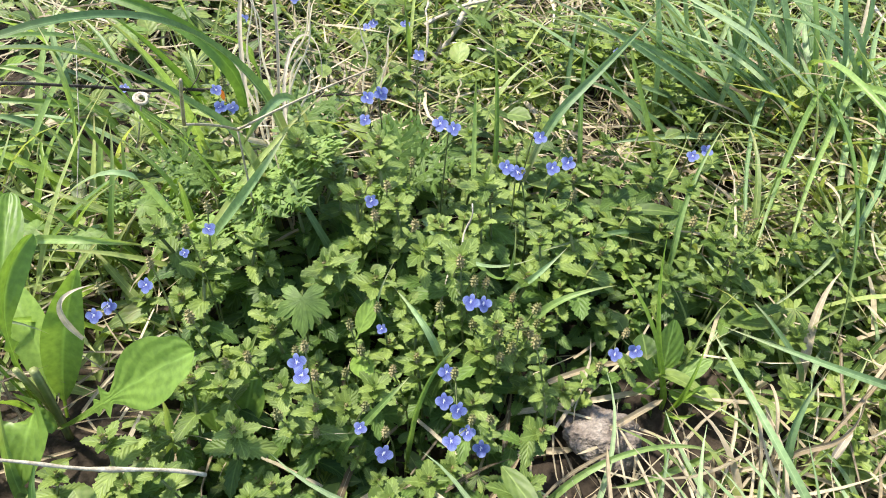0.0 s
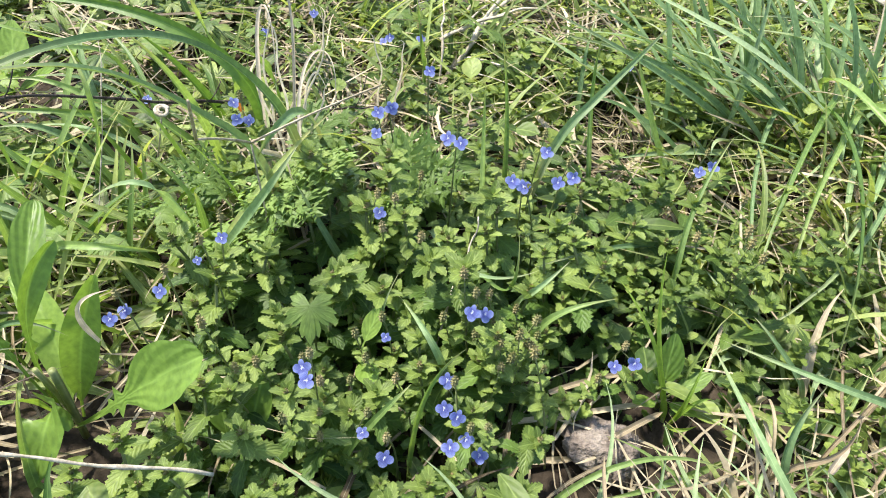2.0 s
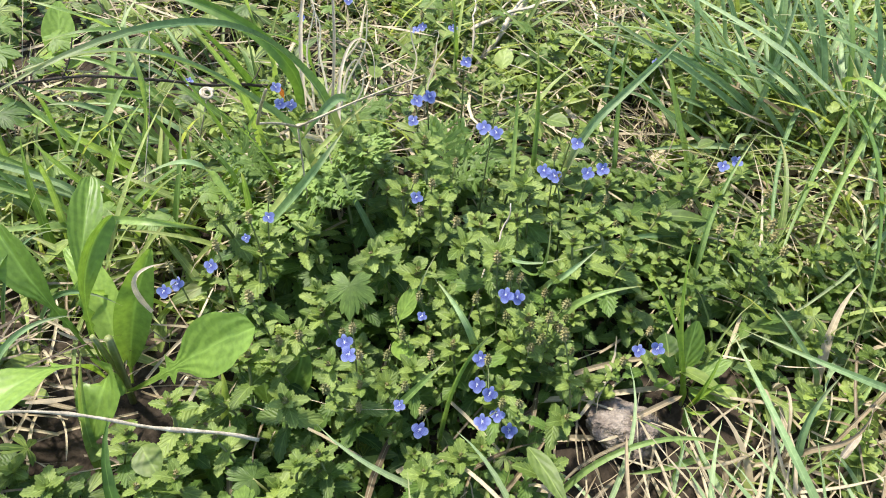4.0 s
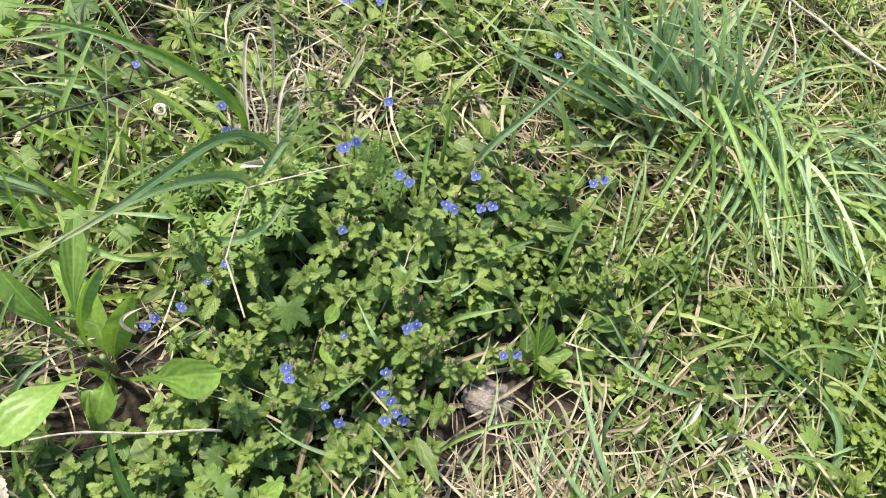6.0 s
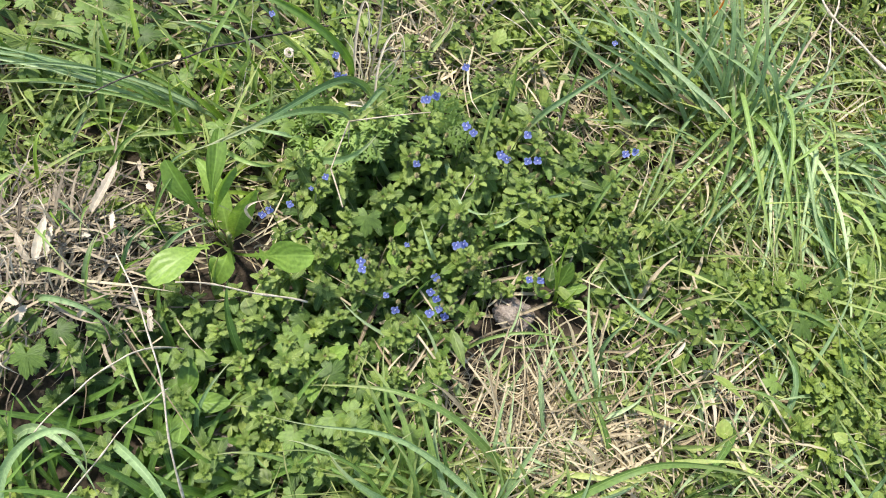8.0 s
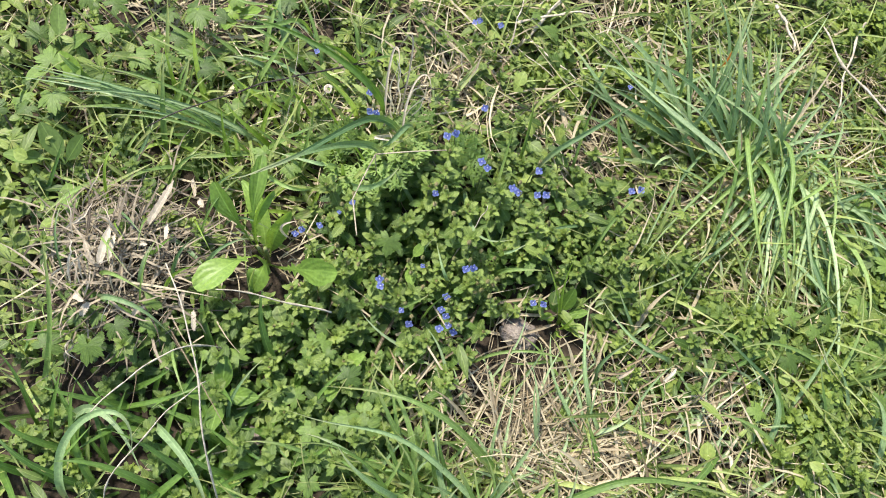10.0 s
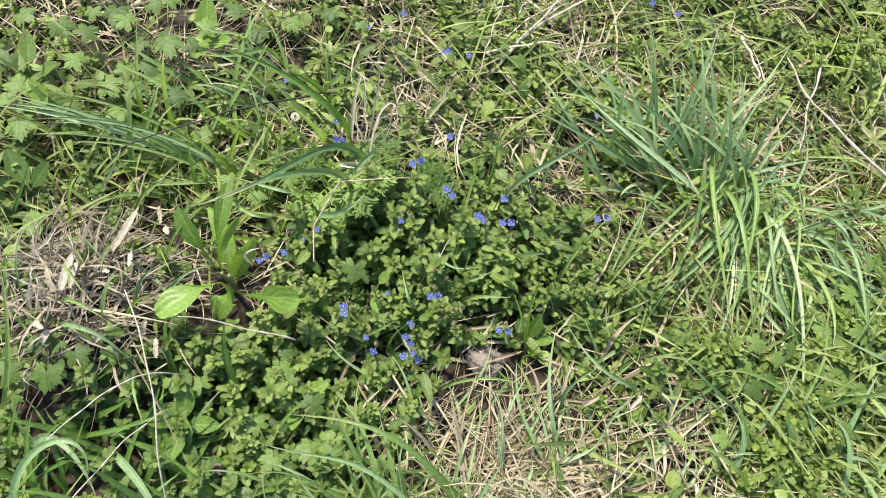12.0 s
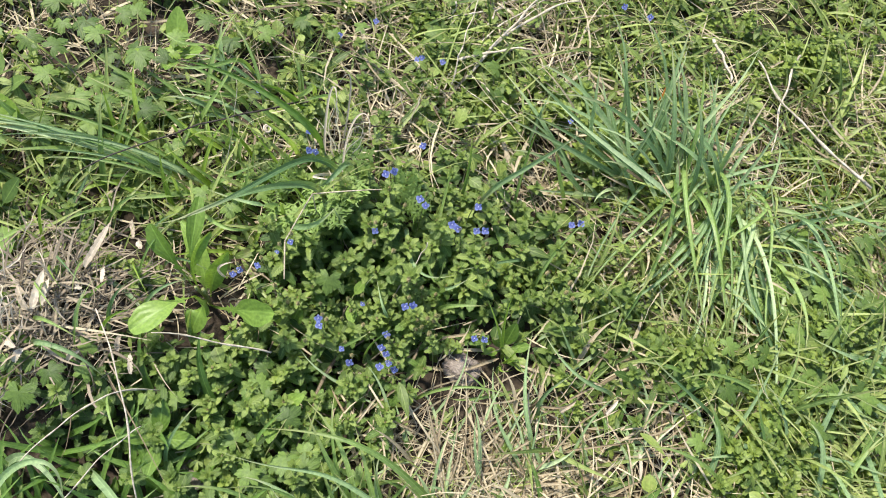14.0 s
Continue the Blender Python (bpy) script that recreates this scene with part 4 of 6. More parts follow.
long_blade([(0.108, 0.242, 0.010), (0.131, 0.257, 0.051), (0.189, 0.275, 0.062), (0.240, 0.269, 0.020)], 0.005, 'green')
long_blade([(0.221, 0.251, 0.010), (0.179, 0.281, 0.035), (0.148, 0.284, 0.040)], 0.004, 'green')
long_blade([(0.176, 0.247, 0.010), (0.194, 0.273, 0.040), (0.176, 0.287, 0.030)], 0.0035, 'green')
long_blade([(0.248, 0.298, 0.000), (0.161, 0.240, 0.045), (0.146, 0.247, 0.030)], 0.005, 'green')
long_blade([(0.042, 0.317, 0.060), (0.033, 0.306, 0.105), (0.009, 0.366, 0.070)], 0.006, 'blue')
long_blade([(-0.008, 0.265, 0.050), (0.010, 0.268, 0.082), (0.023, 0.283, 0.085)], 0.0055, 'green')
long_blade([(0.026, 0.269, 0.050), (0.030, 0.267, 0.118), (0.054, 0.289, 0.115)], 0.004, 'green')
long_blade([(0.097, 0.379, 0.060), (0.101, 0.362, 0.085), (0.125, 0.388, 0.090)], 0.0055, 'blue')
long_blade([(0.108, 0.354, 0.060), (0.118, 0.350, 0.087), (0.156, 0.361, 0.085)], 0.006, 'green')
long_blade([(0.072, 0.403, 0.050), (0.094, 0.362, 0.060), (0.088, 0.392, 0.110)], 0.0045, 'green')
long_blade([(-0.088, 0.300, 0.020), (-0.077, 0.305, 0.065), (-0.066, 0.310, 0.090)], 0.007, 'green')
long_blade([(-0.117, 0.254, 0.010), (-0.119, 0.278, 0.040), (-0.117, 0.271, 0.070)], 0.008, 'green')
long_blade([(-0.189, 0.226, 0.020), (-0.198, 0.235, 0.050), (-0.180, 0.241, 0.120)], 0.008, 'green')
long_blade([(0.016, 0.360, 0.040), (-0.011, 0.333, 0.065), (0.011, 0.350, 0.110)], 0.005, 'blue')
long_blade([(0.031, 0.438, 0.060), (0.054, 0.351, 0.085), (0.108, 0.397, 0.070)], 0.006, 'blue')
long_blade([(0.230, 0.482, 0.020), (0.177, 0.450, 0.055), (0.104, 0.399, 0.070)], 0.006, 'blue')
long_blade([(-0.037, 0.415, 0.050), (-0.053, 0.412, 0.095), (-0.065, 0.416, 0.120)], 0.006, 'blue')
long_blade([(-0.111, 0.394, 0.080), (-0.072, 0.362, 0.155), (-0.056, 0.394, 0.170)], 0.009, 'blue')
long_blade([(-0.070, 0.455, 0.150), (-0.077, 0.420, 0.165), (-0.096, 0.437, 0.120)], 0.007, 'blue')
long_blade([(0.068, 0.456, 0.040), (0.066, 0.533, 0.100), (0.061, 0.502, 0.160)], 0.005, 'green')
long_blade([(0.089, 0.539, 0.040), (0.087, 0.562, 0.100), (0.074, 0.562, 0.160)], 0.005, 'green')
long_blade([(0.011, 0.673, 0.060), (0.008, 0.609, 0.130), (0.002, 0.638, 0.160)], 0.006, 'green')
long_blade([(0.164, 0.556, 0.040), (0.158, 0.611, 0.105), (0.160, 0.594, 0.150)], 0.0045, 'green')
long_blade([(0.231, 0.573, 0.040), (0.196, 0.584, 0.115), (0.192, 0.587, 0.130)], 0.006, 'green')
long_blade([(0.222, 0.443, 0.050), (0.230, 0.478, 0.080), (0.262, 0.517, 0.110)], 0.005, 'green')
long_blade([(-0.143, 0.423, 0.060), (-0.145, 0.396, 0.117), (-0.130, 0.343, 0.218), (-0.245, 0.422, 0.050)], 0.008, 'blue')
long_blade([(-0.209, 0.363, 0.100), (-0.159, 0.333, 0.135), (-0.153, 0.390, 0.070)], 0.006, 'green')
long_blade([(-0.278, 0.409, 0.040), (-0.272, 0.406, 0.115), (-0.266, 0.384, 0.130)], 0.006, 'green')
long_blade([(-0.307, 0.488, 0.040), (-0.298, 0.474, 0.115), (-0.293, 0.452, 0.130)], 0.006, 'green')
long_blade([(-0.241, 0.492, 0.050), (-0.228, 0.491, 0.102), (-0.199, 0.445, 0.153), (-0.246, 0.512, 0.160)], 0.008, 'green')
long_blade([(-0.268, 0.594, 0.100), (-0.286, 0.536, 0.140), (-0.347, 0.558, 0.100)], 0.007, 'green')
long_blade([(-0.313, 0.606, 0.100), (-0.328, 0.573, 0.130), (-0.368, 0.596, 0.120)], 0.006, 'green')
long_blade([(-0.147, 0.511, 0.060), (-0.147, 0.483, 0.150), (-0.183, 0.467, 0.200)], 0.008, 'green')
long_blade([(-0.157, 0.605, 0.080), (-0.143, 0.509, 0.180), (-0.152, 0.521, 0.200)], 0.008, 'green')
long_blade([(-0.120, 0.588, 0.100), (-0.126, 0.563, 0.135), (-0.152, 0.527, 0.150)], 0.007, 'green')
long_blade([(-0.131, 0.412, 0.060), (-0.130, 0.406, 0.110), (-0.130, 0.401, 0.120)], 0.006, 'green')
long_blade([(-0.390, 0.441, 0.060), (-0.469, 0.426, 0.090), (-0.555, 0.407, 0.080)], 0.009, 'blue')
long_blade([(-0.250, 0.574, 0.040), (-0.301, 0.585, 0.085), (-0.352, 0.583, 0.070)], 0.007, 'green')
long_blade([(-0.260, 0.580, 0.040), (-0.304, 0.541, 0.075), (-0.363, 0.563, 0.050)], 0.007, 'green')
long_blade([(-0.285, 0.552, 0.030), (-0.312, 0.546, 0.060), (-0.346, 0.541, 0.050)], 0.008, 'blue')
long_blade([(-0.500, 0.438, 0.060), (-0.520, 0.438, 0.085), (-0.532, 0.446, 0.090)], 0.010, 'green')
long_blade([(0.181, 0.103, 0.020), (0.081, 0.146, 0.148), (0.043, 0.151, 0.157), (-0.060, 0.137, 0.090)], 0.009, 'green')
long_blade([(0.170, 0.059, 0.030), (0.005, 0.138, 0.148), (0.023, 0.088, 0.102), (-0.103, 0.102, 0.070)], 0.008, 'blue')
long_blade([(0.068, 0.029, 0.020), (0.001, 0.105, 0.115), (-0.086, 0.061, 0.070)], 0.007, 'green')
long_blade([(0.234, 0.087, 0.060), (0.301, 0.139, 0.120), (0.300, 0.155, 0.120), (0.516, 0.162, 0.060)], 0.012, 'green')
long_blade([(0.283, 0.166, 0.010), (0.201, 0.224, 0.070), (0.196, 0.254, 0.050)], 0.006, 'blue')
long_blade([(0.290, 0.186, 0.010), (0.267, 0.210, 0.050), (0.237, 0.237, 0.050)], 0.006, 'blue')
long_blade([(0.158, 0.110, 0.020), (0.143, 0.165, 0.075), (0.152, 0.192, 0.070)], 0.005, 'blue')
long_blade([(0.639, 0.260, 0.030), (0.627, 0.320, 0.085), (0.595, 0.336, 0.080)], 0.009, 'blue')
long_blade([(0.582, 0.345, 0.050), (0.470, 0.384, 0.095), (0.419, 0.338, 0.080)], 0.0065, 'green')
long_blade([(0.140, 0.540, 0.100), (0.185, 0.575, 0.135), (0.221, 0.618, 0.150)], 0.0075, 'blue')
long_blade([(0.355, 0.645, 0.000), (0.303, 0.633, 0.040), (0.212, 0.607, 0.120), (0.097, 0.586, 0.174)], 0.0095, 'blue')
long_blade([(0.350, 0.640, 0.000), (0.290, 0.632, 0.070), (0.230, 0.640, 0.110), (0.120, 0.640, 0.120)], 0.008, 'blue')
long_blade([(0.355, 0.630, 0.000), (0.300, 0.600, 0.040), (0.220, 0.575, 0.045), (0.190, 0.575, 0.035)], 0.007, 'pale')
long_blade([(0.400, 0.640, 0.000), (0.385, 0.640, 0.110), (0.375, 0.700, 0.170), (0.355, 0.800, 0.170)], 0.009, 'green')
long_blade([(0.455, 0.655, 0.000), (0.430, 0.640, 0.120), (0.380, 0.650, 0.130), (0.300, 0.690, 0.110)], 0.009, 'blue')
long_blade([(0.450, 0.650, 0.000), (0.440, 0.640, 0.140), (0.390, 0.680, 0.140), (0.320, 0.730, 0.100)], 0.008, 'blue')
long_blade([(-0.390, 0.445, 0.040), (-0.460, 0.430, 0.075), (-0.545, 0.415, 0.060)], 0.011, 'pale')
long_blade([(-0.340, 0.020, 0.010), (-0.310, 0.050, 0.090), (-0.270, 0.045, 0.090), (-0.225, -0.010, 0.060)], 0.012, 'pale')
long_blade([(-0.375, 0.165, 0.060), (-0.330, 0.160, 0.090), (-0.275, 0.150, 0.060)], 0.011, 'wide')
long_blade([(0.458, 0.351, 0.060), (0.411, 0.315, 0.070), (0.387, 0.264, 0.040)], 0.007, 'green')
long_blade([(0.486, 0.222, 0.020), (0.502, 0.285, 0.080), (0.470, 0.316, 0.060)], 0.008, 'blue')
long_blade([(-0.223, 0.038, 0.050), (-0.163, 0.011, 0.080), (-0.142, -0.032, 0.030)], 0.010, 'blue')
long_blade([(-0.307, -0.040, 0.060), (-0.324, 0.019, 0.118), (-0.222, 0.073, 0.207), (-0.232, 0.003, 0.100)], 0.010, 'blue')
long_blade([(-0.381, 0.054, 0.030), (-0.360, 0.113, 0.125), (-0.386, 0.184, 0.200)], 0.008, 'green')
long_blade([(-0.327, 0.159, 0.100), (-0.277, 0.159, 0.120), (-0.255, 0.144, 0.060)], 0.007, 'blue')
long_blade([(-0.162, 0.075, 0.020), (-0.169, 0.097, 0.070), (-0.140, 0.147, 0.080)], 0.006, 'blue')
dry_stalk([(-0.250, 0.190, 0.200), (-0.190, 0.132, 0.220), (-0.154, 0.039, 0.160)], 0.0013)
dry_stalk([(-0.214, 0.202, 0.118), (-0.172, 0.215, 0.102), (-0.085, 0.231, 0.058)], 0.0014, True)
dry_stalk([(-0.293, 0.018, 0.110), (-0.262, 0.097, 0.115), (-0.232, 0.125, 0.100)], 0.0012)
dry_stalk([(0.477, 0.888, 0.080), (0.522, 0.812, 0.070), (0.680, 0.733, 0.060)], 0.0026, True)
dry_stalk([(0.559, 0.951, 0.050), (0.534, 0.869, 0.050), (0.528, 0.751, 0.050)], 0.0022, True)
dry_stalk([(0.414, 0.929, 0.050), (0.436, 0.899, 0.050), (0.454, 0.856, 0.050)], 0.0032, True)
dry_stalk([(0.027, 0.736, 0.060), (0.026, 0.778, 0.060), (0.030, 0.860, 0.060)], 0.0014)
dry_stalk([(0.027, 0.750, 0.040), (0.061, 0.770, 0.060), (0.134, 0.799, 0.060)], 0.0026, True)
dry_stalk([(0.040, 0.728, 0.020), (0.090, 0.827, 0.060), (0.131, 0.921, 0.060)], 0.0028, True)
dry_stalk([(0.050, 0.761, 0.020), (0.119, 0.888, 0.060), (0.184, 0.915, 0.060)], 0.0026, True)
dry_stalk([(0.054, 0.813, 0.030), (0.089, 0.878, 0.030), (0.149, 0.944, 0.030)], 0.0016)
dry_stalk([(-0.237, 0.544, 0.140), (-0.227, 0.513, 0.115), (-0.234, 0.454, 0.030)], 0.0006)
dry_stalk([(0.046, 0.378, 0.060), (0.060, 0.409, 0.080), (0.062, 0.417, 0.100)], 0.0010)
dry_stalk([(-0.247, -0.017, 0.080), (-0.213, 0.077, 0.100), (-0.191, 0.103, 0.080)], 0.0010)
sheaf = random.Random(5)
for k in range(10):
    x, y, z = sheaf.uniform(-0.33, -0.26), sheaf.gauss(0.437, 0.012), sheaf.uniform(0.03, 0.06)
    d = sheaf.uniform(0.16, 0.27)
    long_blade([(x, y, z), (x - 0.5 * d, y + sheaf.uniform(-0.02, 0.01), z + 0.045), (x - d, y + sheaf.uniform(-0.05, 0.0), sheaf.uniform(0.06, 0.1))], sheaf.uniform(0.0035, 0.006), ("pale", "green", "blue")[k % 3])
litter = random.Random(9)
for k in range(22):
    x, y, a, ln = litter.uniform(-0.02, 0.17), litter.uniform(0.7, 0.93), litter.gauss(0.9, 0.6), litter.uniform(0.05, 0.14)
    u = (ln * math.cos(a), ln * math.sin(a))
    z = float(ground_z(x, y)) + litter.uniform(0.02, 0.045)
    dry_stalk([(x, y, z), (x + 0.5 * u[0] + litter.uniform(-0.01, 0.01), y + 0.5 * u[1], z + 0.012), (x + u[0], y + u[1], z + litter.uniform(-0.01, 0.01))], litter.uniform(0.0008, 0.0019), True)
flat_straw([(0.153, 0.287, 0.030), (0.172, 0.3, 0.03), (0.198, 0.322, 0.014)], 0.0042, True)
flat_straw([(0.089, 0.302, 0.020), (0.144, 0.318, 0.012), (0.207, 0.337, 0.008)], 0.0042, True)
flat_straw([(0.083, 0.281, 0.000), (0.112, 0.287, 0.000), (0.137, 0.289, 0.000)], 0.0048, True)
flat_straw([(0.116, 0.321, 0.030), (0.152, 0.342, 0.024), (0.175, 0.348, 0.02)], 0.004, True)
flat_straw([(0.052, 0.210, 0.045), (0.044, 0.182, 0.068), (0.035, 0.173, 0.020)], 0.0026)
flat_straw([(0.036, 0.235, 0.045), (0.063, 0.205, 0.068), (0.094, 0.191, 0.020)], 0.0026)
flat_straw([(0.092, 0.223, 0.045), (0.124, 0.189, 0.068), (0.164, 0.168, 0.020)], 0.0026)
flat_straw([(0.245, 0.310, 0.045), (0.236, 0.271, 0.068), (0.242, 0.253, 0.020)], 0.0026)
flat_straw([(0.260, 0.315, 0.045), (0.250, 0.282, 0.068), (0.256, 0.273, 0.020)], 0.0026)
flat_straw([(0.296, 0.287, 0.045), (0.323, 0.309, 0.068), (0.371, 0.358, 0.020)], 0.0026)
flat_straw([(0.316, 0.226, 0.045), (0.342, 0.234, 0.068), (0.395, 0.262, 0.020)], 0.0026)
flat_straw([(0.345, 0.191, 0.045), (0.349, 0.203, 0.068), (0.377, 0.234, 0.020)], 0.0026)
flat_straw([(0.380, 0.246, 0.045), (0.381, 0.214, 0.068), (0.406, 0.198, 0.020)], 0.0026)
flat_straw([(0.402, 0.252, 0.045), (0.413, 0.215, 0.068), (0.452, 0.198, 0.020)], 0.0026)
flat_straw([(0.406, 0.322, 0.045), (0.391, 0.285, 0.068), (0.401, 0.272, 0.020)], 0.0026)
flat_straw([(0.277, 0.199, 0.045), (0.293, 0.229, 0.068), (0.329, 0.280, 0.020)], 0.0026)
flat_straw([(0.227, 0.191, 0.045), (0.246, 0.209, 0.068), (0.281, 0.250, 0.020)], 0.0026)


def scatter_straws():
    """Broad pale straws crossing over the worn ground in front of the patch."""
    rng = np.random.default_rng(91)
    spots = sown(240, lambda x, y: np.clip(straw_map(x, y) - 0.25, 0, 1) * (1 - bare_map(x, y)), rng, (-0.25, 0.8, -0.2, 0.62))
    for x, y, z in spots:
        if ((x - 0.15) / 0.11) ** 2 + ((y - 0.255) / 0.065) ** 2 < 1:
            continue
        az = rng.normal(1.3, 0.6) if x < 0.22 and rng.random() < 0.7 else rng.uniform(0, 6.28)
        ln, rise = rng.uniform(0.045, 0.12), rng.uniform(0.012, 0.05)
        u = np.array([math.cos(az) * ln, math.sin(az) * ln, 0])
        a = np.array([x, y, z + rng.uniform(0.004, 0.03)])
        b = a + u + [0, 0, rng.uniform(-0.012, 0.02)]
        b[2] = max(b[2], float(ground_z(b[0], b[1])) + 0.006)
        mid = (a + b) / 2 + [rng.normal(0, 0.006), rng.normal(0, 0.006), rise * 0.6]
        flat_straw([a, mid, b], rng.uniform(0.0012, 0.0032), True)


scatter_straws()


def rosette_litter():
    """Thin dead stems and straws tangled round the foot of the broad-leaved plant."""
    rng = np.random.default_rng(17)
    for _ in range(46):
        x, y = rng.normal(-0.195, 0.04), rng.normal(0.285, 0.035)
        az, ln = rng.uniform(0, 6.28), rng.uniform(0.03, 0.08)
        z = float(ground_z(x, y))
        a = np.array([x, y, z + rng.uniform(0.002, 0.03)])
        b = a + [math.cos(az) * ln, math.sin(az) * ln, rng.uniform(-0.01, 0.035)]
        b[2] = max(b[2], float(ground_z(b[0], b[1])) + 0.004)
        flat_straw([a, (a + b) / 2 + [rng.normal(0, 0.01), rng.normal(0, 0.01), rng.uniform(0.0, 0.025)], b], rng.uniform(0.0009, 0.0024), True)


rosette_litter()
twig([(-0.15, 0.602, 0.055), (-0.205, 0.565, 0.055), (-0.250, 0.445, 0.188), (-0.344, 0.344, 0.180)], 0.0015)
twig([(-0.091, 0.576, 0.060), (-0.060, 0.577, 0.070), (-0.020, 0.595, 0.060)], 0.0012)


def bent_stem():
    """A dead stem that rises from the grass, kinks, and sends one arm towards the eye."""
    root = new("bent_dry_stem")
    o = np.array([-0.089, 0.43, float(ground_z(-0.089, 0.43))])
    root.matrix_basis = Matrix.Translation(o)
    joint, tip = np.array([-0.089, 0.4085, 0.158]), np.array([-0.0075, 0.42, 0.2])
    knee, end = np.array([-0.085, 0.309, 0.237]), np.array([-0.06, 0.245, 0.305])
    for name, pts in (("stem", [o, joint]), ("arm", [joint, tip]), ("arm", [joint, knee]), ("arm", [knee, end])):
        a, b = pts
        path = bezier([a - o, (a + b) / 2 - o + np.array([0, 0, 0.003]), b - o], 8)
        part(name, mesh_of(name, *tube_arrays(path, np.linspace(0.0009, 0.0006, 8), 7), M_GREYSTEM), root)
    tagged(root, "kinked dead grass stem standing over the patch", "straw")


bent_stem()

# broad blades that arch towards the eye and aside
long_blade([(-0.104, 0.415, 0.162), (-0.126, 0.381, 0.210), (-0.136, 0.327, 0.288), (-0.195, 0.280, 0.268)], 0.0095, "blue")
long_blade([(-0.088, 0.450, 0.170), (-0.117, 0.420, 0.238), (-0.120, 0.294, 0.317), (-0.216, 0.280, 0.249)], 0.0085, "blue")
long_blade([(-0.106, 0.500, 0.108), (-0.101, 0.485, 0.199), (-0.237, 0.533, 0.193), (-0.300, 0.520, 0.180)], 0.012, "wide")
long_blade([(-0.159, 0.595, 0.022), (-0.185, 0.58, 0.1), (-0.205, 0.535, 0.158)], 0.010, "wide")

# ---- grass tufts ----


def grass_tuft(centre, spread_xy, blades, words, seed, mats=("blue", "green")):
    """A tuft whose blades are parts; blades: (how many, azimuth, azimuth spread, length, lean, bend, width)."""
    rng = np.random.default_rng(seed)
    cx, cy = centre
    root = new("grass_tuft")
    gz = float(ground_z(cx, cy))
    root.matrix_basis = Matrix.Translation((cx, cy, gz))
    for many, az, az_s, length, lean, bend, width in blades:
        for _ in range(many):
            bx, by = rng.normal(0, spread_xy[0]), rng.normal(0, spread_xy[1])
            bz = float(ground_z(cx + bx, cy + by)) - gz - 0.003
            arr = ribbons([(bx, by, bz)], radians(az + rng.normal(0, az_s)), length * rng.uniform(0.55, 1.2), 1.4 * width * rng.uniform(0.7, 1.25),
                          max(0.02, lean + rng.normal(0, 0.16)), bend * rng.uniform(0.6, 1.25), 10, 3, 0.3, sway=0.9, roll=0.5)
            part("blade", mesh_of("blade", *arr, BLADE_MATS[mats[int(rng.random() < 0.3)]]), root)
    return tagged(root, words, "grass", "grass tufts")


grass_tuft((0.372, 0.645), (0.058, 0.036), [(12, 165, 14, 0.28, 0.65, 0.8, 0.0062), (18, 140, 26, 0.21, 0.6, 0.9, 0.0056), (18, 112, 30, 0.21, 0.5, 1.1, 0.0052), (9, 92, 25, 0.24, 0.2, 0.7, 0.0052), (12, 50, 35, 0.17, 0.6, 1.1, 0.0052), (12, 190, 40, 0.16, 0.9, 0.9, 0.0052), (9, 20, 60, 0.16, 0.9, 0.8, 0.005)],
           "dense tuft of long bluish green grass on bare soil", 31, ("blue", "pale"))
grass_tuft((0.38, 0.64), (0.06, 0.04), [(9, 150, 40, 0.17, 0.6, 0.9, 0.0042), (8, 80, 50, 0.16, 0.5, 1.0, 0.004), (8, 200, 60, 0.14, 0.9, 0.8, 0.004)],
           "withered and pale blades standing in a green tuft", 55, ("straw", "pale"))


def draped_tuft(base, many, aim, aim_spread, reach, rise, width, words, seed, mats):
    """A tuft whose blades rise together, arch over and come down apart; each blade a part."""
    rng = np.random.default_rng(seed)
    gz = float(ground_z(base[0], base[1]))
    root = new("grass_tuft")
    root.matrix_basis = Matrix.Translation((base[0], base[1], gz))
    for k in range(many):
        az = radians(rng.normal(aim, aim_spread))
        ln, h = reach * rng.uniform(0.6, 1.15), rise * rng.uniform(0.5, 1.15)
        b = np.array([rng.normal(0, 0.04), rng.normal(0, 0.038), -0.004])
        out = np.array([math.cos(az), math.sin(az), 0])
        aside = np.array([-out[1], out[0], 0]) * rng.normal(0, 0.055)
        end = b + out * ln + aside
        end[2] = rng.uniform(0.006, 0.045)
        across = np.array([-out[1], out[0], 0])
        ctrl = [b, b + out * ln * rng.uniform(0.0, 0.3) + [0, 0, h * 1.25] + across * rng.normal(0, 0.05), b + out * ln * rng.uniform(0.45, 0.75) + [0, 0, h * rng.uniform(0.5, 1.2)] + across * rng.normal(0, 0.06), end]
        arr = strip_arrays(bezier(ctrl, 18), width * rng.uniform(0.65, 1.25), 0.35, (0.3 * rng.normal(), -0.4 + 0.3 * rng.normal(), 1), rng.normal(0, 0.9), 0.6, 2.6)
        part("blade", mesh_of("blade", *arr, BLADE_MATS[mats[int(len(mats) * rng.random())]]), root)
    return tagged(root, words, "grass", "grass tufts")


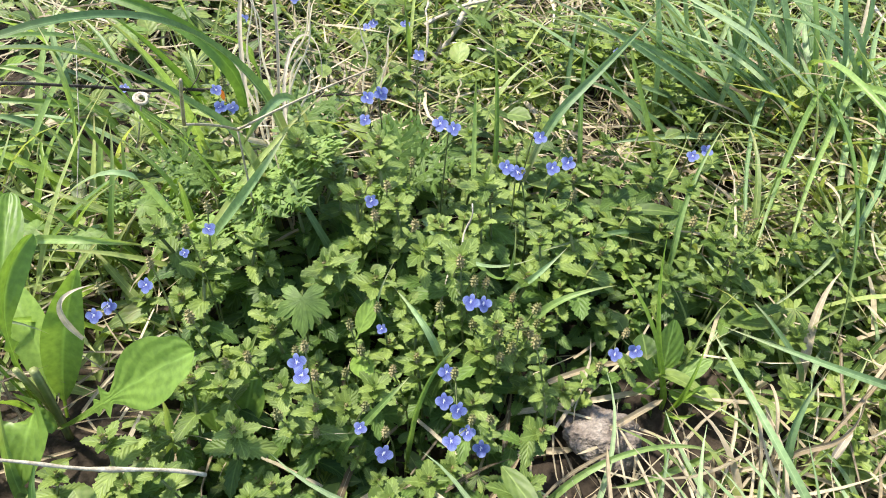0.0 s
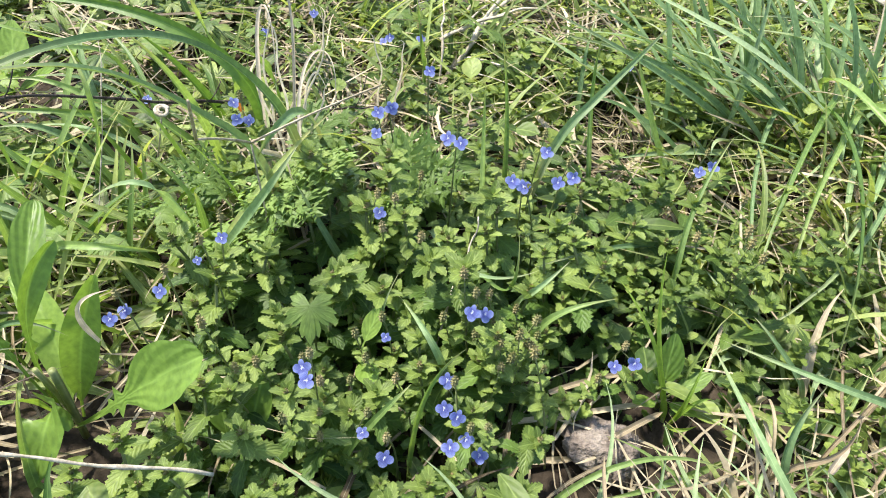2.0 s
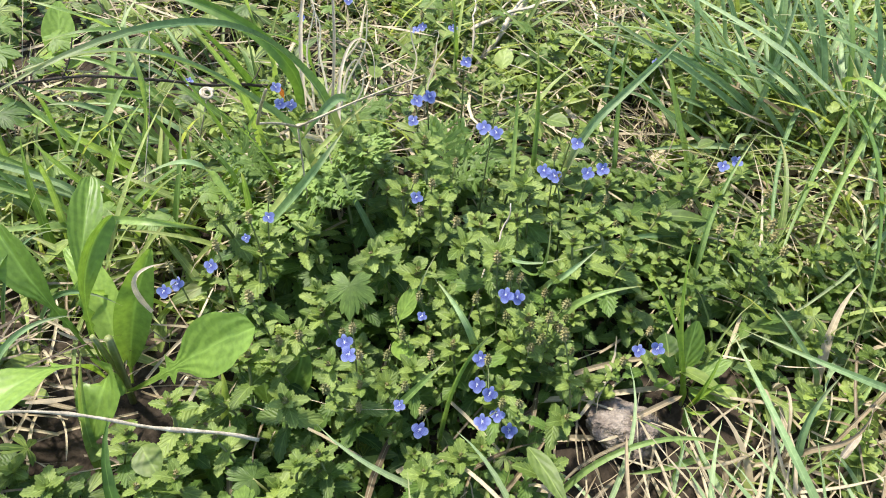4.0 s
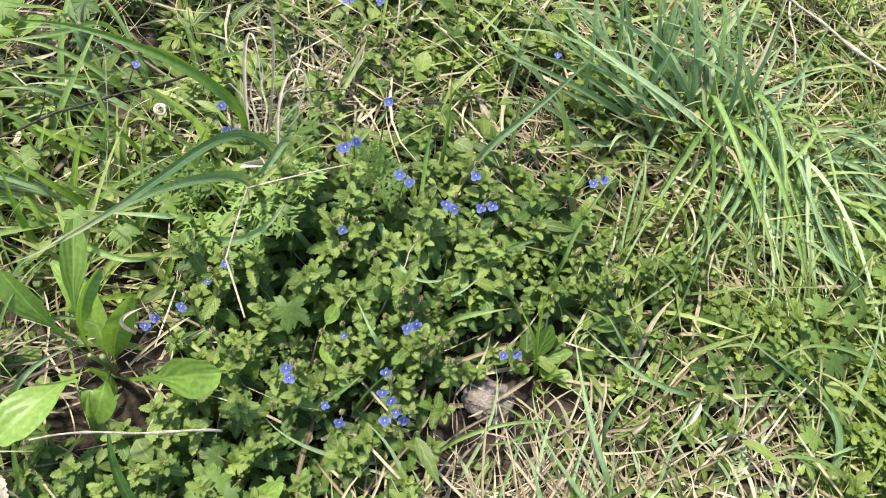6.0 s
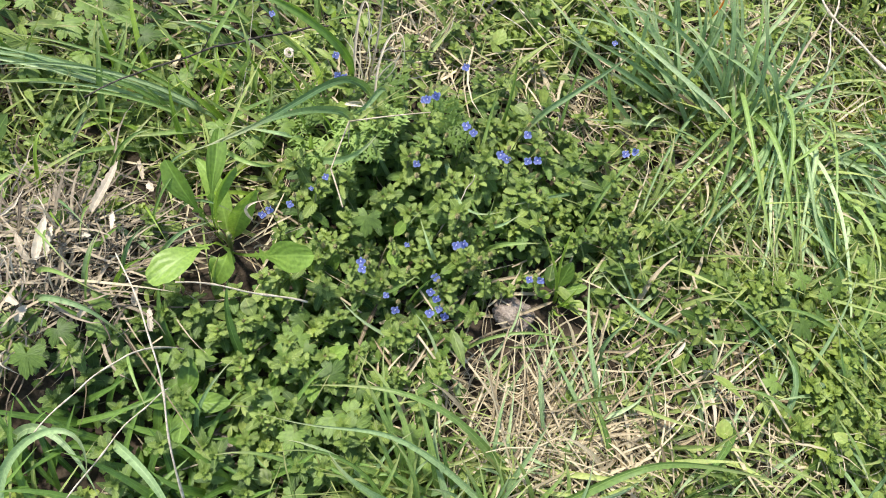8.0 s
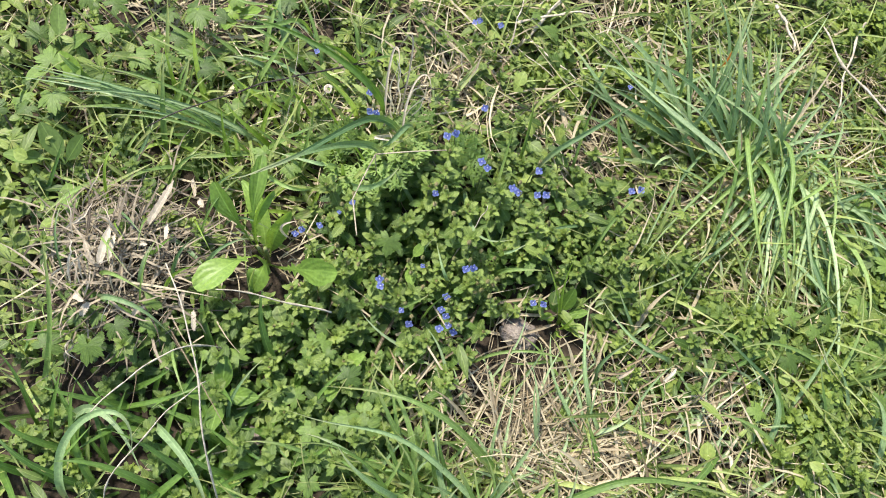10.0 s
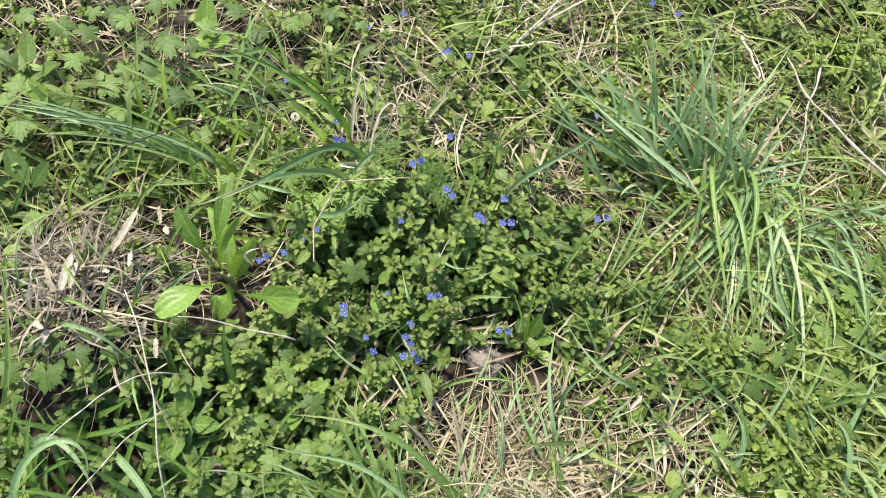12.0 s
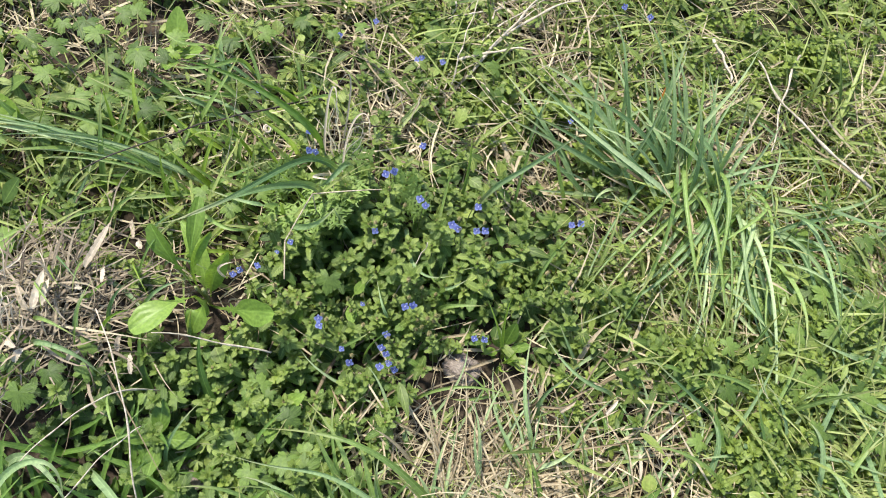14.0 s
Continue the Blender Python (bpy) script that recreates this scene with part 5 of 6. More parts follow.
draped_tuft((0.452, 0.685), 26, -98, 13, 0.36, 0.11, 0.0068, "long grass tuft flopping over onto the ground", 32, ("blue", "green", "pale", "blue", "green"))
draped_tuft((0.475, 0.67), 16, -82, 16, 0.32, 0.11, 0.0066, "long grass tuft flopping over onto the ground", 52, ("blue", "green", "blue", "pale"))
draped_tuft((0.5, 0.61), 14, -55, 18, 0.25, 0.085, 0.0066, "pale grass tuft flopping over onto the ground", 54, ("pale", "blue", "pale"))
long_blade([(0.44, 0.688, 0.05), (0.437, 0.62, 0.15), (0.458, 0.56, 0.11), (0.451, 0.38, 0.035)], 0.0075, 'green')
draped_tuft((0.53, 0.64), 12, -15, 18, 0.24, 0.07, 0.0062, "long green grass fallen flat over moss", 53, ("blue", "green"))
grass_tuft((0.12, 0.05), (0.06, 0.02), [(14, 140, 25, 0.18, 0.5, 1.0, 0.0058), (18, 85, 35, 0.13, 0.4, 1.0, 0.005), (12, 30, 30, 0.14, 0.5, 1.0, 0.005), (8, 165, 20, 0.18, 0.6, 1.0, 0.0055)],
           "open tuft of light green grass among straw", 33, ("green", "blue"))
grass_tuft((0.34, 0.29), (0.02, 0.02), [(8, 150, 40, 0.08, 0.8, 0.8, 0.0045), (8, 60, 40, 0.08, 0.7, 0.8, 0.004), (10, -60, 60, 0.09, 0.8, 0.9, 0.004)],
           "small worn grass tuft with straw-coloured blades", 34, ("green", "straw"))
grass_tuft((0.27, 0.2), (0.06, 0.035), [(8, 120, 40, 0.1, 0.8, 0.7, 0.0046), (8, 40, 50, 0.09, 0.9, 0.7, 0.0046), (8, -70, 60, 0.09, 1.0, 0.6, 0.0046)], "worn grass tuft with straw-coloured blades", 46, ("straw", "pale"))
grass_tuft((0.42, 0.23), (0.06, 0.05), [(8, 110, 40, 0.1, 0.7, 0.8, 0.005), (8, 20, 50, 0.1, 0.8, 0.7, 0.005), (8, -80, 60, 0.1, 0.9, 0.7, 0.005)], "worn grass tuft with straw-coloured blades", 47, ("pale", "straw"))
grass_tuft((0.36, 0.36), (0.05, 0.04), [(7, 110, 40, 0.09, 0.7, 0.8, 0.0046), (7, 20, 50, 0.09, 0.8, 0.7, 0.0046), (8, -80, 60, 0.1, 0.9, 0.7, 0.0046)], "pale grass tuft over the litter", 48, ("pale", "straw"))
grass_tuft((0.33, 0.13), (0.07, 0.04), [(7, 130, 40, 0.11, 0.8, 0.7, 0.005), (7, 30, 50, 0.11, 0.8, 0.7, 0.005), (7, -80, 60, 0.09, 0.9, 0.7, 0.005)], "pale grass tuft over the litter", 49, ("pale", "straw"))
grass_tuft((0.47, 0.33), (0.06, 0.05), [(8, 130, 50, 0.1, 0.8, 0.7, 0.005), (8, 20, 50, 0.1, 0.8, 0.7, 0.005), (8, -90, 60, 0.1, 0.9, 0.7, 0.005)], "pale grass tuft over the litter", 50, ("pale", "blue"))
grass_tuft((0.2, 0.12), (0.07, 0.03), [(7, 110, 40, 0.12, 0.6, 0.8, 0.005), (7, 50, 50, 0.11, 0.7, 0.7, 0.005), (5, 160, 30, 0.12, 0.7, 0.8, 0.005)], "pale grass tuft over the litter", 51, ("pale", "green"))
grass_tuft((0.2, 0.17), (0.08, 0.04), [(10, 100, 30, 0.13, 0.9, 0.5, 0.0034), (8, 50, 40, 0.13, 0.9, 0.6, 0.0034), (8, 150, 40, 0.12, 1.0, 0.5, 0.0034)], "sparse pale green blades over straw", 56, ("pale", "straw"))
grass_tuft((0.62, 0.24), (0.08, 0.05), [(26, 10, 50, 0.18, 0.8, 0.9, 0.006), (26, 160, 50, 0.17, 0.8, 0.9, 0.006)], "thick green grass lying flat", 35, ("green", "blue"))
grass_tuft((-0.33, 0.45), (0.06, 0.05), [(16, 80, 60, 0.15, 0.4, 0.9, 0.0055), (11, 170, 50, 0.14, 0.6, 1.0, 0.006)], "loose tuft of fresh green grass", 36, ("green", "lime"))
grass_tuft((-0.25, 0.56), (0.06, 0.03), [(14, 200, 25, 0.16, 0.8, 0.9, 0.006), (7, 150, 30, 0.16, 0.7, 0.9, 0.006)], "fresh green grass lying over sideways", 37, ("green", "blue"))
grass_tuft((-0.2, 0.44), (0.04, 0.04), [(16, 110, 50, 0.14, 0.3, 0.8, 0.0055), (7, 200, 40, 0.13, 0.5, 0.9, 0.0055)], "loose tuft of fresh green grass", 38, ("lime", "green"))
grass_tuft((-0.3, -0.02), (0.09, 0.04), [(20, 60, 60, 0.15, 0.5, 1.0, 0.006), (14, 160, 50, 0.15, 0.6, 1.0, 0.006)], "loose tuft of broad green grass", 39, ("wide", "wide"))
grass_tuft((0.62, 0.62), (0.09, 0.05), [(24, -10, 35, 0.2, 1.0, 0.8, 0.0058), (20, 170, 30, 0.18, 1.0, 0.8, 0.0055)], "long green grass lying flat over moss", 40)
grass_tuft((0.72, 0.42), (0.07, 0.06), [(24, -20, 60, 0.18, 0.8, 0.9, 0.0058), (20, 150, 60, 0.16, 0.8, 0.9, 0.0055)], "long green grass lying flat over moss", 41)

grass_tuft((0.37, 0.6), (0.06, 0.02), [(26, -100, 50, 0.08, 1.1, 0.6, 0.004), (12, 60, 60, 0.07, 0.9, 0.6, 0.004), (20, 190, 40, 0.1, 1.2, 0.5, 0.005), (16, -60, 40, 0.11, 0.9, 0.9, 0.0045)], "withered pale blades at the foot of a tuft", 42, ("straw", "straw"))
grass_tuft((-0.37, 0.24), (0.06, 0.05), [(4, 20, 50, 0.12, 0.9, 0.8, 0.006), (4, 80, 60, 0.1, 0.5, 0.9, 0.006)], "green blades rising out of dead straw", 43, ("wide", "blue"))
grass_tuft((-0.12, 0.03), (0.09, 0.05), [(10, 100, 60, 0.1, 0.5, 0.9, 0.007), (8, 10, 50, 0.12, 0.7, 0.9, 0.007), (8, -90, 50, 0.1, 0.7, 0.9, 0.007)], "broad dark green grass among herbs", 45, ("wide", "wide"))
grass_tuft((-0.2, 0.06), (0.08, 0.05), [(14, 60, 60, 0.12, 0.6, 0.9, 0.007), (12, 170, 50, 0.12, 0.6, 0.9, 0.007), (8, -60, 40, 0.12, 0.6, 0.9, 0.007)], "broad dark green grass among herbs", 44, ("wide", "wide"))

# ---- broad-leaved plants ----


def jagged(v):
    """Half width of a sow-thistle-like leaf: winged stalk, a pair of small side lobes, broad bluntly toothed end."""
    wing = 0.012 + 0.06 * max(0.0, v - 0.2) * (1 - v)
    lobe = 0.075 * math.exp(-((v - 0.52) / 0.02) ** 2) + 0.035 * math.exp(-((v - 0.455) / 0.014) ** 2)
    t = min(1.0, max(0.0, (v - 0.54) / 0.46))
    body = 0.15 * (math.sin(math.pi / 2 * t / 0.6) ** 1.2 if t < 0.6 else max(0.0, 1 - ((t - 0.6) / 0.4) ** 2) ** 0.5)
    notch = 0.13 * max(0.0, math.sin(21 * v + 1.0)) ** 6
    return max(0.004, wing + lobe + body * (1 - notch))


BROAD = leaf_shape(jagged, 72, 9, droop=0.0, cup=0.14, wave=0.008)
SPOON = leaf_shape(lambda v: 0.02 + 0.2 * max(0, math.sin(math.pi * max(0, (v - 0.15) / 0.86) ** 0.9)) ** 0.8, 16, 5, droop=0.0, cup=0.2, wave=0.006)


def bent_leaf(shape, ctrl, facing, width=1.0):
    """A leaf shape laid along a bezier, its upper face towards facing."""
    v, q, uv = shape
    p = bezier(ctrl, 60)
    run = np.concatenate([[0], np.cumsum(np.linalg.norm(np.diff(p, axis=0), axis=1))])
    p = np.stack([np.interp(np.linspace(0, run[-1], 24), run, p[:, k]) for k in range(3)], -1)
    d = np.gradient(p, axis=0)
    d /= np.linalg.norm(d, axis=1)[:, None]
    length = run[-1]
    side = np.cross(np.array(facing, float), d)
    side /= np.linalg.norm(side, axis=1)[:, None]
    up = np.cross(d, side)
    at = np.clip(v[:, 0], 0, 1) * 23
    pick = lambda arr: np.stack([np.interp(at, np.arange(24), arr[:, k]) for k in range(3)], -1)
    out = pick(p) + pick(side) * (v[:, 1:2] * length * width) + pick(up) * (v[:, 2:3] * length)
    return out, q, uv


def rosette():
    root = new("broad_leaf_rosette")
    o = np.array([-0.192, 0.285, float(ground_z(-0.192, 0.285))])
    root.matrix_basis = Matrix.Translation(o)
    leaves = [
        (BROAD, [(-0.2, 0.288, 0.006), (-0.176, 0.268, 0.035), (-0.136, 0.261, 0.095), (-0.086, 0.26, 0.133)], (0.15, -0.5, 0.86), 0.6),
        (BROAD, [(-0.206, 0.296, 0.008), (-0.219, 0.292, 0.085), (-0.212, 0.32, 0.11), (-0.224, 0.377, 0.125)], (0.3, -0.8, 0.5), 0.38),
        (BROAD, [(-0.204, 0.293, 0.008), (-0.203, 0.283, 0.08), (-0.213, 0.3, 0.12), (-0.191, 0.333, 0.136)], (0.8, -0.5, 0.35), 0.32),
        (BROAD, [(-0.196, 0.284, 0.012), (-0.2, 0.275, 0.07), (-0.205, 0.255, 0.105), (-0.247, 0.203, 0.085)], (-0.35, -0.3, 0.9), 0.74),
        (BROAD, [(-0.198, 0.288, 0.012), (-0.212, 0.29, 0.06), (-0.235, 0.295, 0.1), (-0.265, 0.325, 0.125)], (-0.3, -0.6, 0.7), 0.6),
        (SPOON, [(-0.19, 0.28, 0.03), (-0.18, 0.262, 0.085), (-0.178, 0.252, 0.088), (-0.192, 0.232, 0.038)], (-0.3, -0.9, 0.3), 0.75),
        (SPOON, [(-0.192, 0.292, 0.012), (-0.19, 0.3, 0.05), (-0.18, 0.31, 0.09), (-0.165, 0.318, 0.125)], (0.2, -0.9, 0.4), 0.45),
        (SPOON, [(-0.197, 0.29, 0.012), (-0.2, 0.31, 0.05), (-0.22, 0.34, 0.07), (-0.25, 0.36, 0.07)], (0.0, -0.3, 0.95), 0.5),
    ]
    for shape, ctrl, facing, w in leaves:
        v, q, uv = bent_leaf(shape, ctrl, facing, w)
        part("leaf", mesh_of("leaf", v - o, q, uv, M_BROAD), root)
    for k in range(2):
        part("stalk", mesh_of("stalk", *tube_arrays(bezier([(0, 0, -0.005), (0.004, -0.004, 0.04), (0.006 - 0.01 * k, -0.008, 0.085)], 7), 0.0026 - 0.0008 * k, 7), M_STEM), root)
    tagged(root, "fresh broad-leaved rosette with lobed bright green leaves", "plant")


rosette()


def leafy_plant(name, x, y, leaves, words, shape=None, mat=None, group=""):
    """A plant of spread leaves; leaves: (dx, dy, z of the leaf foot, azimuth, size, raise)."""
    root = new(name)
    gz = float(ground_z(x, y))
    root.matrix_basis = Matrix.Translation((x, y, gz))
    me = mesh_of("leaf", *(shape or PALM), mat or M_HERB_PART)
    for dx, dy, z, az, size, el in leaves:
        part("leaf", me, root, mat4(frame_of(np.array([radians(az)]), radians(el), 0.1)[0], (dx, dy, z - gz), size))
        part("leaf_stalk", mesh_of("leaf_stalk", *tube_arrays(bezier([(0, 0, -0.004), (dx * 0.3, dy * 0.3, (z - gz) * 0.7), (dx, dy, z - gz)], 6), 0.0008, 5), M_STEM), root)
    return tagged(root, words, "plant", group)


def lobed_plant(x, y, leaves):
    return leafy_plant("cranesbill", x, y, leaves, "low plant with deeply lobed palmate green leaves", group="cranesbill plants")


lobed_plant(-0.045, 0.345, [(0.0, -0.008, 0.086, -85, 0.024, -25), (-0.03, 0.02, 0.06, 120, 0.018, 5)])
lobed_plant(-0.061, 0.09, [(0, 0, 0.06, -100, 0.022, 5), (0.02, 0.07, 0.055, 60, 0.024, 5), (-0.03, 0.03, 0.05, 150, 0.02, 10)])
lobed_plant(-0.327, 0.11, [(0, -0.01, 0.1, -80, 0.026, -20), (-0.03, 0.02, 0.08, 160, 0.02, 5)])
lobed_plant(0.06, 0.12, [(0, 0, 0.035, 30, 0.02, 5), (0.02, -0.02, 0.04, -60, 0.02, 5)])
lobed_plant(-0.2, 0.4, [(0, 0, 0.07, -70, 0.02, 0), (0.03, 0.03, 0.07, 30, 0.017, 0), (-0.04, 0.01, 0.06, 170, 0.02, 5)])
lobed_plant(-0.42, 0.6, [(0.02, -0.02, 0.075, -60, 0.03, 5), (-0.05, 0, 0.06, 170, 0.026, 5), (0.05, 0.03, 0.06, 40, 0.024, 5), (-0.02, 0.06, 0.05, 100, 0.024, 5)])
lobed_plant(-0.36, 0.5, [(0.0, 0, 0.07, 20, 0.024, 5), (-0.05, 0, 0.06, 170, 0.026, 5), (0.05, -0.03, 0.05, -40, 0.024, 5)])
lobed_plant(0.64, 0.48, [(0.0, 0, 0.06, 200, 0.026, 5), (-0.05, -0.02, 0.06, 170, 0.026, 5), (0.03, 0.04, 0.05, 60, 0.024, 5), (-0.02, -0.06, 0.05, -90, 0.024, 5)])
lobed_plant(0.5, 0.3, [(0.0, 0, 0.05, 120, 0.02, 5), (-0.03, -0.02, 0.05, 200, 0.02, 5), (0.03, 0.02, 0.05, 20, 0.02, 5)])


def feathery_plant(x, y, leaves):
    return leafy_plant("feathery_herb", x, y, leaves, "herb with finely cut feathery green leaves", FEATHER, M_FEATHER, "feathery herbs")


feathery_plant(-0.12, 0.44, [(0, 0, 0.06, -60, 0.065, 25), (0, 0, 0.065, 20, 0.06, 30), (0, 0, 0.06, -110, 0.06, 20), (0, 0, 0.07, 140, 0.055, 30), (0.02, -0.01, 0.08, -20, 0.06, 30)])
feathery_plant(-0.17, 0.47, [(0, 0, 0.045, -60, 0.05, 25), (0, 0, 0.05, -10, 0.05, 30), (0, 0, 0.045, 220, 0.045, 20)])
feathery_plant(-0.08, 0.475, [(0, 0, 0.08, -100, 0.065, 20), (0, 0, 0.09, -40, 0.06, 30), (0, 0, 0.08, 60, 0.06, 30)])
feathery_plant(0.56, 0.51, [(0, 0, 0.03, 80, 0.05, 15), (0, 0, 0.03, 200, 0.05, 15), (0, 0, 0.03, -40, 0.05, 15)])
feathery_plant(0.01, 0.47, [(0, 0, 0.06, 90, 0.055, 55), (0, 0, 0.06, -100, 0.05, 45), (0, 0, 0.06, 10, 0.05, 45)])


def spoon_plant(x, y, leaves, words="small plant with smooth oval light green leaves"):
    return leafy_plant("oval_leaf_plant", x, y, leaves, words, SPOON, M_BROAD, "smooth oval-leaved plants")


spoon_plant(-0.08, 0.275, [(0, 0, 0.02, 70, 0.05, 55), (-0.012, 0, 0.02, 110, 0.045, 50)])
spoon_plant(-0.012, 0.325, [(0, 0, 0.05, -70, 0.034, 20), (0, 0.01, 0.05, 60, 0.03, 45)])
spoon_plant(0.2, 0.338, [(0, 0, 0.012, 80, 0.046, 56), (-0.004, -0.004, 0.012, 135, 0.038, 45), (-0.004, -0.006, 0.012, 210, 0.03, 30), (0.006, 0, 0.012, 15, 0.033, 32), (0.002, -0.006, 0.012, -50, 0.026, 25)])
leafy_plant("dock_plant", -0.56, 0.48, [(0.02, -0.03, 0.05, -30, 0.055, 30), (0, 0, 0.04, 20, 0.05, 35), (-0.01, 0.01, 0.04, 110, 0.05, 25), (0, -0.02, 0.04, -110, 0.05, 10)], "plant with broad lance-shaped dark green leaves", SPOON, M_HERB_PART, "lance-leaved plants")
leafy_plant("dock_plant", -0.48, 0.32, [(0, 0, 0.04, 140, 0.06, 25), (0.01, -0.02, 0.04, -50, 0.06, 15), (0, 0, 0.04, 60, 0.05, 40), (-0.02, 0, 0.04, 200, 0.055, 15)], "plant with broad lance-shaped dark green leaves", SPOON, M_HERB_PART, "lance-leaved plants")
lobed_plant(-0.53, 0.4, [(0, 0, 0.06, -60, 0.03, 5), (0.05, 0.03, 0.05, 30, 0.028, 5), (-0.03, 0.05, 0.05, 120, 0.03, 5)])
lobed_plant(-0.46, 0.5, [(0, 0, 0.05, -30, 0.028, 5), (0.04, 0.04, 0.05, 60, 0.026, 5), (-0.05, 0.02, 0.05, 170, 0.026, 5)])
lobed_plant(-0.5, 0.62, [(0, 0, 0.05, -80, 0.03, 5), (0.04, 0.03, 0.05, 20, 0.026, 5), (-0.05, 0.02, 0.05, 150, 0.03, 5)])
lobed_plant(-0.3, 0.66, [(0, 0, 0.05, -80, 0.024, 5), (0.04, 0.03, 0.05, 20, 0.022, 5), (-0.04, 0.02, 0.05, 150, 0.024, 5)])
lobed_plant(0.65, 0.5, [(0, 0, 0.06, -80, 0.024, 5), (0.03, 0.03, 0.055, 20, 0.024, 5), (-0.03, 0.03, 0.06, 150, 0.024, 5)])
lobed_plant(0.57, 0.39, [(0, 0, 0.06, -80, 0.022, 5), (0.03, 0.02, 0.055, 20, 0.02, 5), (-0.03, 0.02, 0.05, 150, 0.02, 5)])
lobed_plant(0.55, 0.255, [(0, 0, 0.05, -80, 0.022, 5), (0.03, 0.02, 0.045, 40, 0.02, 5), (-0.03, 0.02, 0.05, 150, 0.02, 5)])


def herb_drifts():
    """Crowded lobed herbs: centre, how many, spread and leaf size."""
    rng = np.random.default_rng(63)
    for cx, cy, many, sx, sy, big in ((0.65, 0.49, 9, 0.06, 0.05, 0.028), (0.6, 0.34, 5, 0.06, 0.04, 0.024), (-0.46, 0.54, 8, 0.1, 0.09, 0.025), (-0.2, 0.1, 4, 0.08, 0.05, 0.02), (-0.33, 0.1, 1, 0.02, 0.02, 0.024), (-0.04, 0.1, 3, 0.03, 0.03, 0.023), (0.02, 0.74, 4, 0.1, 0.06, 0.02)):
        for _ in range(many):
            x, y = cx + rng.normal(0, sx), cy + rng.normal(0, sy)
            z = float(ground_z(x, y))
            lobed_plant(x, y, [(rng.normal(0, 0.022), rng.normal(0, 0.022), z + rng.uniform(0.03, 0.07), rng.uniform(0, 360), big * rng.uniform(0.65, 1.1), rng.uniform(-15, 20)) for _ in range(int(rng.integers(4, 7)))])


herb_drifts()
leafy_plant("yellow_leaf_plant", -0.4, 0.6, [(0.0, -0.016, 0.066, -95, 0.024, 0), (0.03, 0.012, 0.05, 40, 0.02, 10)], "small plant with bright yellow-green lobed leaves", PALM, M_LIME)
spoon_plant(-0.37, 0.62, [(0, 0, 0.03, 100, 0.07, 40), (0, 0, 0.03, 10, 0.05, 30), (0, 0, 0.03, -80, 0.05, 30)])
spoon_plant(-0.18, 0.1, [(0, 0, 0.03, 100, 0.05, 30), (0, 0, 0.03, 10, 0.05, 20), (0, 0, 0.03, -80, 0.05, 20), (0, 0, 0.03, 190, 0.05, 20)])
spoon_plant(-0.06, 0.17, [(0, 0, 0.03, 40, 0.045, 30), (0, 0, 0.03, 160, 0.045, 30), (0, 0, 0.03, -80, 0.045, 20)])

# ---- clod, curled dead leaves ----


def clod(x, y, size, words):
    bm = bmesh.new()
    bmesh.ops.create_icosphere(bm, subdivisions=5, radius=1.0)
    for v in bm.verts:
        c = v.co.copy()
        k = 1 + 0.28 * noise.noise(c * 1.4) + 0.13 * noise.noise(c * 3.5) + 0.07 * noise.noise(c * 9) + 0.03 * noise.noise(c * 22)
        v.co = Vector((c.x * size, c.y * size * 0.72, c.z * size * 0.55)) * k
    me = bpy.data.meshes.new("clod")
    bm.to_mesh(me)
    bm.free()
    me.polygons.foreach_set("use_smooth", np.full(len(me.polygons), True))
    me.materials.append(M_CLOD)
    ob = new("soil_clod", me)
    ob.matrix_basis = pose(x, y, float(ground_z(x, y)) + size * 0.55, 0, 0, -20)
    return tagged(ob, words, "clod")


clod(0.155, 0.291, 0.027, "lumpy grey-brown dried soil clod on bare ground")
clod(-0.13, 0.075, 0.02, "grey-brown soil lump between grass blades")
clod(0.205, 0.235, 0.012, "small pale soil lump among straw")
clod(0.335, 0.562, 0.012, "dark soil lump under the grass tuft")
clod(0.006, 0.715, 0.014, "dark soil lump among dry litter")
clod(0.03, 0.722, 0.009, "dark soil lump among dry litter")


def moss_patch(cx, cy, sx, sy, n, seed):
    """Low cushions of short upright moss shoots."""
    rng = np.random.default_rng(seed)
    p = np.stack([rng.normal(cx, sx, n), rng.normal(cy, sy, n), np.zeros(n)], -1)
    p[:, 2] = ground_z(p[:, 0], p[:, 1]) + rng.uniform(0.0, 0.008, n)
    arr = spread(LEAF_LANCE, frame_of(rng.uniform(0, 6.28, n), rng.uniform(0.1, 1.3, n), rng.uniform(-0.5, 0.5, n)), p, rng.uniform(0.004, 0.01, n))
    stuff("moss_cushion", arr, M_MOSS, "low yellow-green moss cushion on the soil", "moss")


moss_patch(0.318, 0.488, 0.024, 0.018, 1500, 3)
moss_patch(0.56, 0.6, 0.07, 0.05, 3500, 4)
moss_patch(0.66, 0.74, 0.07, 0.06, 3000, 5)


def curled_leaf(ctrl, width, words="pale curled dead grass leaf", held=False):
    ob = new("curled_dead_leaf", mesh_of("curled_dead_leaf", *strip_arrays(bezier(ctrl, 20) if held else rooted(ctrl, 20), width, 0.4, (0.3, -0.5, 0.8), 0.9, 0.6, 3), M_WISP))
    return tagged(ob, words, "dead leaf", "curled dead grass leaves")


